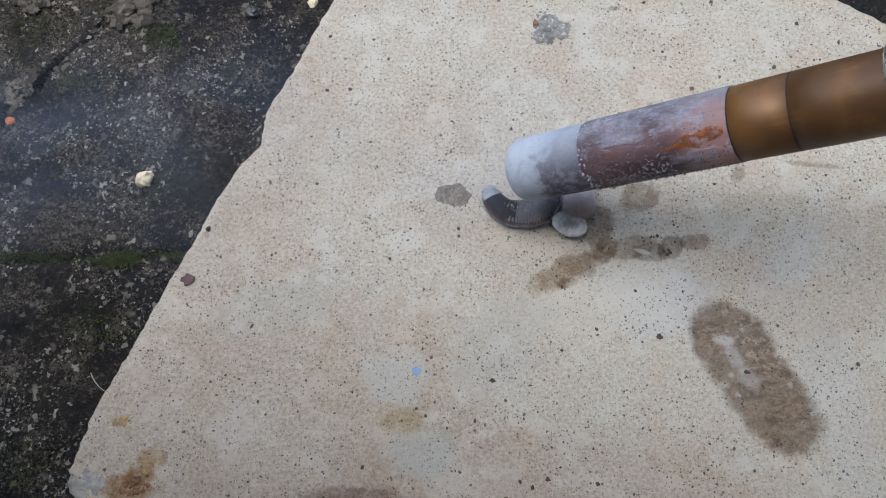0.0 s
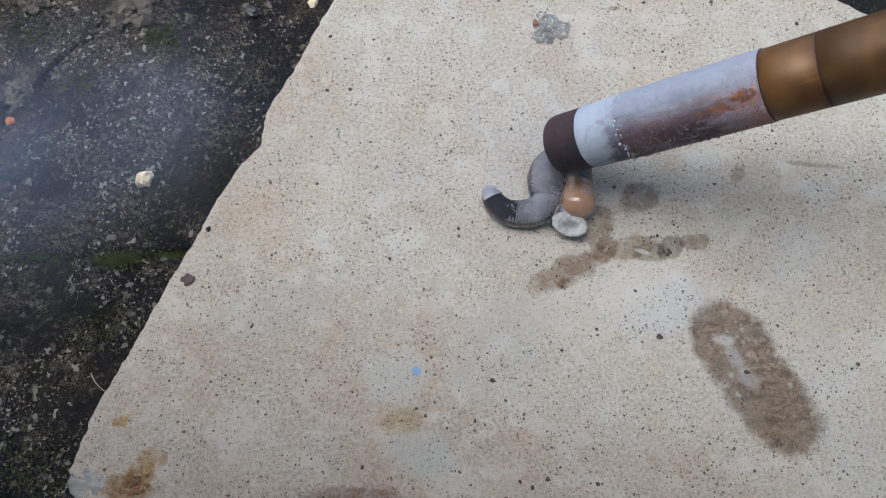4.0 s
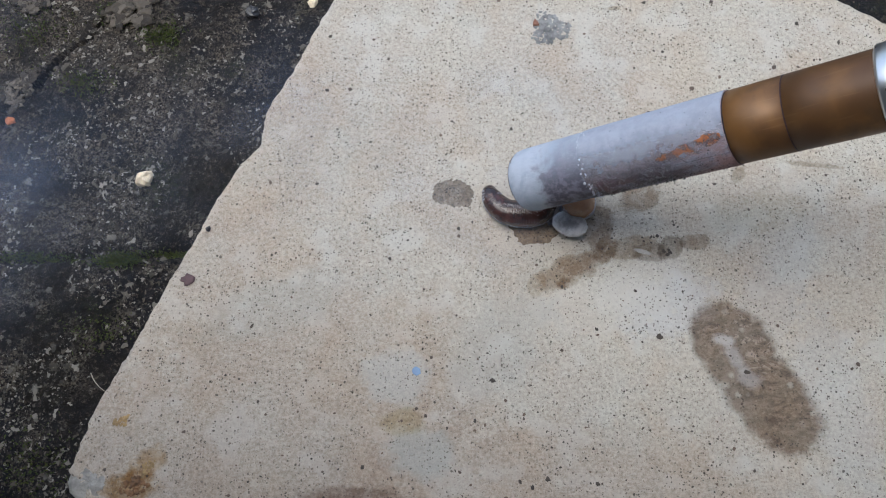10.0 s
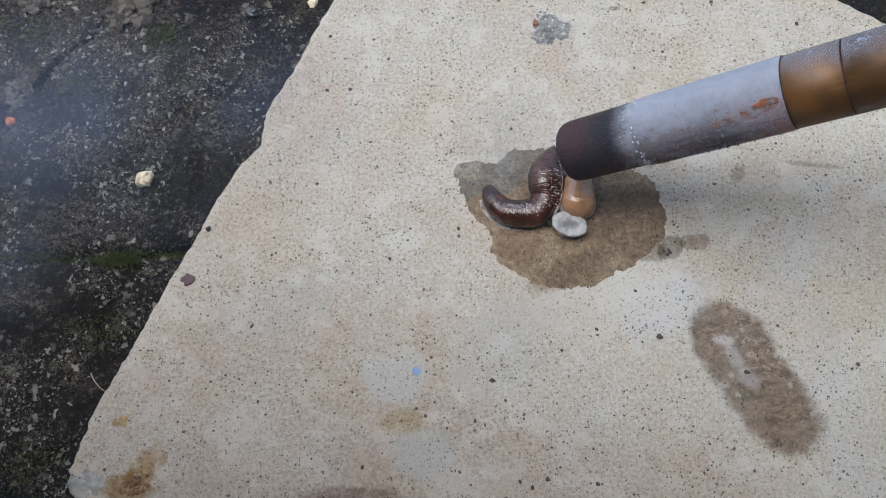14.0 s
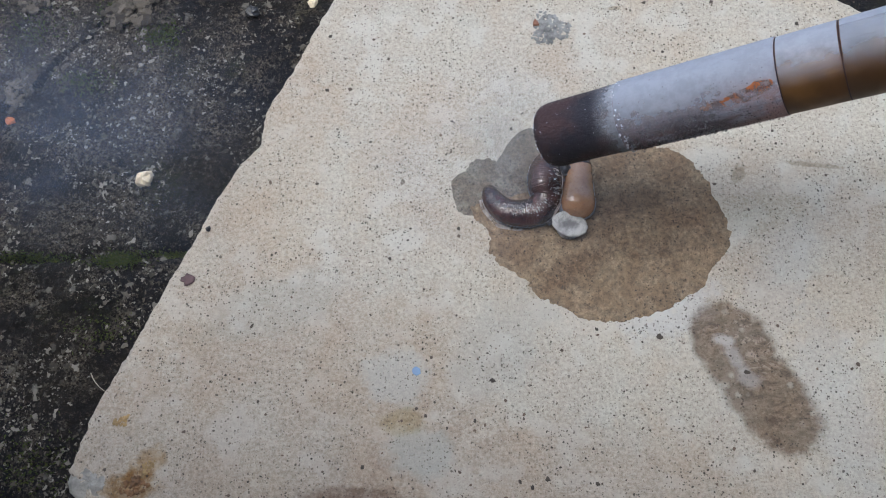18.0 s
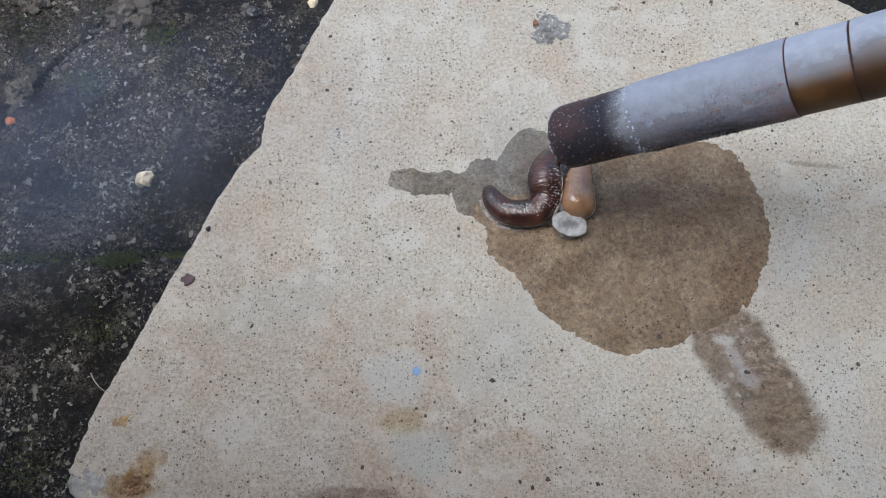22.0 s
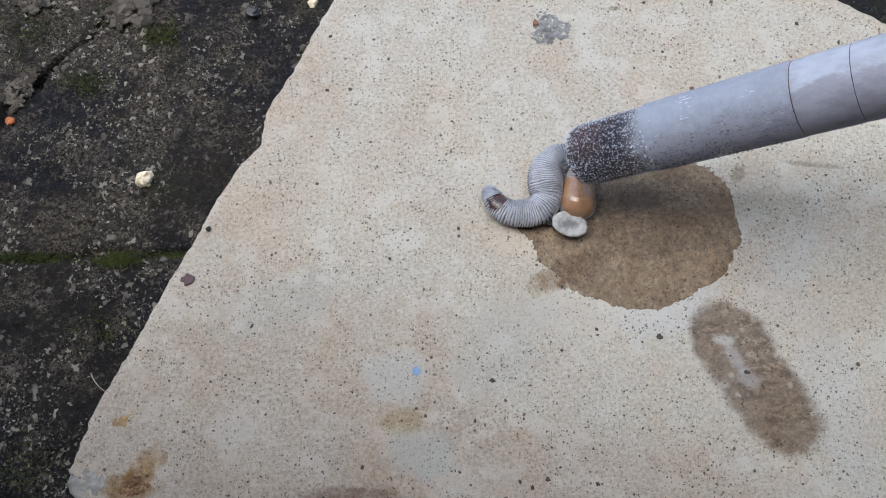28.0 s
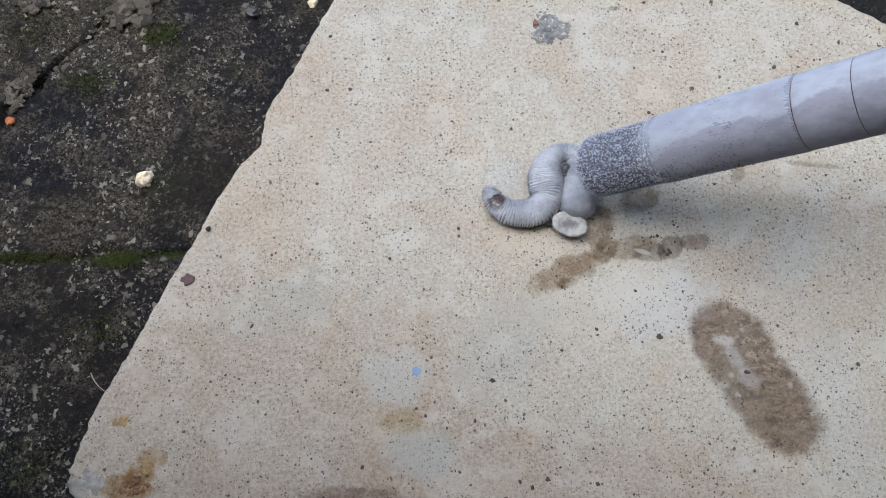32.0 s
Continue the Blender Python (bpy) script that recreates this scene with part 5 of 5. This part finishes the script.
def build_vapour():
    """Each veil rises out of the chilled concrete below the tip, drifts over the edge and away."""
    rng = random.Random(31)
    starts = [-5.0, -3.6, -2.2, -0.8, 0.6, 1.8, 3.4, 5.0, 6.6, 8.2, 9.4, 10.6, 11.9, 13.6, 15.5, 17.3, 18.6, 19.8, 20.8, 21.8, 22.8, 24.2]
    for k, t0 in enumerate(starts):
        ob = new("vapour_veil", VEILS[k % 4])
        tagged(ob, "thin bluish white veil of cold vapour", "vapour", "drifting vapour veils")
        end_y, slow, turn = rng.uniform(-5, 50), rng.uniform(0.85, 1.25), rng.uniform(-40, 40)
        slow = min(slow, (28.2 - t0) / 9.5)
        way = [(0.0, 45, 22, -20, 0), (0.5, 30, 26, 6, 6), (1.2, -30, 34, 20, 14), (2.4, -100, 22 + end_y * 0.4, 26, 24), (4.8, -150, end_y, 16, 40), (7.2, -225, end_y * 1.2, 8, 62), (10.0, -330, end_y * 1.3, 0, 80)]
        rows = [(t0 + t * slow, pose(x * MM, y * MM, z * MM, 0, 0, turn + r)) for t, x, y, z, r in way]
        early = [q for q in rows if q[0] < 0.0]
        late = [q for q in rows if q[0] >= 0.0]
        if early and late:
            (ta, a), (tb, b) = early[-1], late[0]
            late.insert(0, (0.0, a.lerp(b, -ta / (tb - ta))))
        elif late[0][0] > 0.0:
            late.insert(0, (0.0, late[0][1]))
        late = [q for q in late if q[0] < 32.0]
        late.append((32.0, late[-1][1]))
        VAPOUR.append((ob, late))


build_vapour()

TIP_VAPOUR = []
for seed in (7, 8, 9):
    mist = new("vapour_wisp", veil_mesh(seed, 46, 40, tip_mist))
    TIP_VAPOUR.append(tagged(mist, "small grey wisp of vapour hanging over the worm", "vapour", "wisps over the worm"))


# ---- what moves ----
def levels_to_rows(sheet, rows):
    ob, cx, cy = sheet
    return [(t, pose(x * MM if x is not None else cx * MM, y * MM if y is not None else cy * MM, WET_RISE * lev + 0.00002)) for t, lev, x, y in rows]


def motions():
    walk(pipe, [
        (0, pipe_pose(24.0, 18.5, 24.1, -5.0, 39.9)),
        (0.5, pipe_pose(19.3, 17.5, 24.3, -4.1, 40.3)),
        (1, pipe_pose(15.9, 16.5, 24.4, -3.0, 40.8)),
        (1.5, pipe_pose(16.1, 18.5, 22.8, -3.2, 41.0)),
        (2, pipe_pose(21.2, 19.8, 21.1, -3.2, 41.3)),
        (2.5, pipe_pose(32.4, 25.9, 20.1, -3.5, 40.9)),
        (3, pipe_pose(31.2, 30.7, 19.2, -3.7, 40.6)),
        (3.5, pipe_pose(35.4, 30.4, 18.6, -3.1, 41.0)),
        (5.5, pipe_pose(38.1, 26.9, 16.5, -0.6, 42.7)),
        (6, pipe_pose(43.8, 29.9, 15.9, -0.0, 43.1)),
        (6.4, pipe_pose(43.9, 26.6, 18.0, 0.1, 44.2)),
        (7, pipe_pose(30.3, 17.8, 21.0, 0.3, 45.9)),
        (7.5, pipe_pose(20.2, 19.6, 25.8, -2.5, 46.5)),
        (8, pipe_pose(22.2, 20.0, 29.8, -3.9, 46.6)),
        (8.5, pipe_pose(27.7, 27.6, 24.3, -3.8, 43.2)),
        (9, pipe_pose(28.3, 28.2, 18.9, -3.6, 39.7)),
        (9.5, pipe_pose(23.0, 21.3, 19.3, -2.7, 40.0)),
        (10, pipe_pose(24.8, 16.6, 19.6, -1.8, 40.2)),
        (10.5, pipe_pose(25.7, 19.9, 18.9, -1.9, 40.4)),
        (11, pipe_pose(31.3, 25.0, 18.2, -2.0, 40.5)),
        (11.5, pipe_pose(31.3, 29.5, 17.3, -3.1, 41.0)),
        (12, pipe_pose(34.4, 33.4, 16.4, -4.1, 41.3)),
        (12.5, pipe_pose(38.8, 30.2, 18.1, -3.3, 40.7)),
        (13, pipe_pose(42.0, 27.1, 19.8, -2.6, 40.1)),
        (14, pipe_pose(39.9, 26.0, 20.8, -1.4, 39.6)),
        (16.5, pipe_pose(31.5, 24.9, 37.6, -4.4, 39.4)),
        (17, pipe_pose(24.2, 21.4, 34.0, -3.5, 35.2)),
        (18, pipe_pose(30.8, 25.7, 33.7, -1.2, 35.4)),
        (19, pipe_pose(29.0, 23.6, 35.5, -0.4, 35.4)),
        (20, pipe_pose(31.6, 22.9, 34.3, -1.9, 38.2)),
        (21, pipe_pose(31.8, 22.6, 32.8, 1.4, 35.1)),
        (22, pipe_pose(35.9, 26.2, 31.3, -3.0, 39.3)),
        (23, pipe_pose(33.4, 25.1, 27.8, -0.6, 36.3)),
        (24, pipe_pose(34.7, 25.7, 26.8, -2.1, 38.7)),
        (25, pipe_pose(39.5, 29.2, 26.2, -4.9, 40.6)),
        (25.5, pipe_pose(37.2, 26.0, 25.2, -5.3, 41.7)),
        (27.5, pipe_pose(42.6, 21.3, 21.6, -6.9, 48.3)),
        (28, pipe_pose(43.5, 25.0, 20.3, -3.2, 42.1)),
        (28.5, pipe_pose(49.6, 24.8, 17.1, -7.5, 46.9)),
        (29, pipe_pose(50.7, 23.1, 10.8, -4.0, 45.7)),
        (29.5, pipe_pose(50.7, 20.6, 14.2, -6.0, 48.2)),
        (30, pipe_pose(48.4, 20.0, 13.7, -3.7, 46.5)),
        (31, pipe_pose(45.7, 21.8, 16.5, -5.2, 45.6)),
        (31.5, pipe_pose(46.9, 22.5, 16.9, -5.3, 46.1)),
        (32, pipe_pose(47.7, 22.3, 17.2, -5.4, 46.6)),
    ])
    first = ((0, -0.3), (1.0, -0.3), (1.5, 0.1), (2.0, 0.26), (2.5, 0.36), (2.9, 0.22), (3.3, 0.02), (3.7, -0.3), (9.4, -0.3), (9.9, 0.05), (10.5, 0.36), (11.0, 0.5),
             (12.0, 0.58), (12.5, 0.68), (13.0, 0.76), (14.0, 1.0), (16.5, 1.05), (25.5, 1.0), (26.6, 0.7), (27.5, 0.3), (28.0, 0.02), (28.4, -0.3), (32.0, -0.3))
    walk(first_wet[0], levels_to_rows(first_wet, [(t, v, None, None) for t, v in first]))
    near = ((0, -0.3), (12.4, -0.3), (12.8, 0.2), (13.2, 0.42), (14.0, 0.66), (14.5, 0.72), (16.5, 0.9), (17.0, 0.95), (20.0, 1.0), (25.0, 1.0), (25.5, 0.95), (26.4, 0.6), (27.2, 0.1), (27.7, -0.3), (32.0, -0.3))
    walk(near_wet[0], levels_to_rows(near_wet, [(t, v, None, None) for t, v in near]))
    far = ((0, -0.35), (12.2, -0.35), (12.8, -0.1), (13.4, 0.15), (14.0, 0.3), (14.5, 0.37), (16.5, 0.52), (17.0, 0.56), (18.0, 0.64), (19.0, 0.72), (20.0, 0.8), (21.0, 0.87),
           (22.0, 0.93), (23.0, 0.97), (25.0, 1.0), (25.5, 1.0))
    back = ((26.5, 0.86, 2), (27.5, 0.62, 8), (28.0, 0.50, 12), (28.5, 0.38, 13), (29.0, 0.22, 12), (29.5, -0.05, 11), (30.0, -0.35, 10), (32.0, -0.35, 13))
    far = [(t, v, 0) for t, v in far] + list(back)
    walk(far_wet[0], levels_to_rows(far_wet, [(t, v, 59 + dx, 6.2 - 0.15 * dx) for t, v, dx in far]))
    spot = ((0, 0.75, 4, 19.5), (0.6, 0.2, 3, 20), (1.2, 0.6, 0, 19), (2.2, 0.7, -1, 19), (2.6, -0.3, 0, 20), (8.5, -0.3, 5, 27), (9.0, 1.0, 6, 28), (9.6, 0.95, 4, 24),
            (10.0, 0.9, 4, 20), (11.0, 0.9, 6, 26), (13.0, 0.9, 11, 28), (14.5, 0.6, 10, 28), (16.5, 0.0, 0, 26), (17.5, -0.3, -14, 24), (18.5, 0.6, -14, 24), (20.0, 0.85, -15, 24),
            (22.0, 0.8, -12, 25), (23.0, -0.2, -8, 25), (32.0, -0.3, -8, 25))
    walk(spot_wet[0], levels_to_rows(spot_wet, spot))
    walk(dust, [(t, pose(0.0235, 0.0255, v * MM)) for t, v in ((0, -0.6), (27.2, -0.6), (28.2, -0.1), (29.0, 0.5), (30.0, 0.8), (32.0, 0.9))])
    walk(spur_wet[0], levels_to_rows(spur_wet, [(t, v, None, None) for t, v in ((0, -0.4), (19.2, -0.4), (20.0, 0.3), (20.5, 0.85), (22.0, 0.95), (22.5, 0.6), (22.9, -0.1), (23.4, -0.4), (32.0, -0.4))]))
    # rime on the worm: out of the skin when it freezes, back when it thaws
    for ob, on_saddle, white in RIME:
        if white and on_saddle:
            rows = ((0, 1.2), (27.8, 1.2), (28.6, 0.3), (29.4, 0.06), (30.2, 0.0), (32, 0.0))
        elif white:
            rows = ((0, 0.9), (26.9, 0.9), (27.8, 0.22), (28.5, 0.06), (32, 0.0))
        elif on_saddle:
            rows = ((0, 0.0), (1.0, 0.0), (2.0, 0.7), (3.0, 0.7), (4.6, 0.1), (5.5, 0.0), (9.6, 0.0), (10.4, 0.7), (28.3, 0.7), (29.2, 0.0), (32, 0.0))
        else:
            rows = ((0, 0.02), (0.7, 0.04), (1.3, 0.9), (2.9, 0.9), (3.4, 0.1), (4.2, 0.0), (9.6, 0.0), (10.5, 0.9), (26.8, 0.9), (27.6, 0.2), (28.0, 0.0), (32, 0.0))
        walk(ob, [(t, pose(0, 0, -v * 0.0011)) for t, v in rows])
    bare = ((0, 0.02), (0.7, 0.04), (1.3, 0.9), (2.9, 0.9), (3.4, 0.1), (4.2, 0.0), (9.6, 0.0), (10.5, 0.9), (32, 0.9))
    walk(dark_hollow, [(t, pose(0, 0, -v * 0.0011)) for t, v in bare])
    walk(ice_rim, [(t, pose(0, 0, v * MM)) for t, v in ((0, -0.7), (1.8, -0.7), (2.4, -0.35), (3.0, -0.7), (10.6, -0.7), (13.0, 0.45), (18.0, 0.62), (26.0, 0.62), (27.8, -0.7), (32.0, -0.7))])
    walk(water_drop, [(t, pose(x * MM, y * MM, z * MM, 0, 0, r)) for t, x, y, z, r in (
        (0, 35.0, 20.0, 4.0, 0), (16.8, 35.0, 20.0, 4.0, 0), (17.6, 36.6, 20.0, 8.0, 10), (18.5, 37.2, 19.4, 10.6, 20), (19.5, 37.2, 19.2, 10.4, 25), (20.6, 37.0, 19.6, 8.0, 30), (21.4, 36.0, 20.0, 4.0, 40), (32, 35.0, 20.0, 4.0, 40))])
    for k, ob in enumerate(TIP_VAPOUR):
        x, y, z = ((18, 31, 11), (26, 37, 14), (27, 29, 17))[k]
        low = pose(x * MM, y * MM, -0.022, 0, 0, k * 50)
        high = [pose((x + dx) * MM, (y + dy) * MM, z * MM, 0, 0, k * 50 + dx * 6) for dx, dy in ((0, 0), (-4, 2), (2, -2), (-3, 3), (1, 0))]
        walk(ob, [(0, low), (2.3, low), (2.8 + k * 0.1, high[0]), (3.2, high[1]), (3.8, low), (12.1, low), (12.7, high[1]), (14.4, high[3]),
                  (15.2, low), (16.1, low), (16.8, high[0]), (18.2, high[1]), (19.6, high[2]), (21.4, high[3]), (23.0, high[1]), (24.6, high[4]), (25.4, high[3]), (26.6, low), (32, low)])
    for ob, rows in VAPOUR:
        walk(ob, rows)
    # frost on the pipe
    slide = ((0, 0.0, 0), (0.6, 0.0, 0), (1.2, 2.0, 3), (2.0, 3.4, 3), (2.3, 5.0, 2), (2.7, 11.0, 0), (3.0, 12.5, 0), (3.5, 15.0, 0), (4.6, 3.0, 0), (5.5, 0.0, 0), (10.0, 0.5, 1), (10.4, 3.2, 3),
             (10.8, 7.5, 1), (11.2, 10.0, 0), (12.0, 16.0, 0), (13.0, 24.0, 0), (14.5, 27.0, 0), (32.0, 28.5, 0))
    walk(thimble, [(t, pose(0, 0, (27 + d) * MM) @ pose(0, 0, 0, 0, tilt * 0.38, 0) @ pose(0, 0, -0.027)) for t, d, tilt in slide])
    for k, (ob, cx, cy) in enumerate(tip_grains):
        rows = ((0, 1.3), (11.5, 1.3), (13.5, 0.30), (17.0, 0.24), (22.0, 0.15), (25.5, 0.06), (27.5, -0.10), (29.0, -0.18), (30.0, -0.26), (31.0, -0.32), (32.0, -0.36))
        walk(ob, [(t, pose(-cx * d * MM, -cy * d * MM, 0)) for t, d in rows])
    for k, (ob, cx, cy) in enumerate(coats):
        j = 0.04 * math.sin(k * 2.7)
        rows = ((0, 0.9), (25.0, 0.9), (25.6 + j * 5, 0.30), (27.4, 0.06), (29.0, 0.02), (32.0, 0.0))
        walk(ob, [(t, pose(-cx * d * MM, -cy * d * MM, 0)) for t, d in rows])
    for ob, cx, cy, t0, t1 in crusts:
        rows = [(t, d) for t, d in ((t0 - 0.4, 0.44), (t0, 0.14), (t1, 0.0)) if 0 < t < 32]
        start = 0.44 if t0 > 0 else 0.0 if t1 <= 0 else 0.14 * t1 / (t1 - t0)
        rows = [(0.0, start)] + rows + [(32.0, 0.0 if t1 < 32 else 0.14 * (t1 - 32) / (t1 - t0))]
        walk(ob, [(t, pose(-cx * d * MM, -cy * d * MM, 0)) for t, d in rows])
    walk(bare_metal, [(t, pose(-0.71 * d * MM, 0.71 * d * MM, 0)) for t, d in ((0, 0.0), (7, 0.02), (12, 0.08), (15, 0.12), (20, 0.12), (23, 0.09), (25.2, 0.0), (26.6, -0.6), (32, -0.6))])


motions()
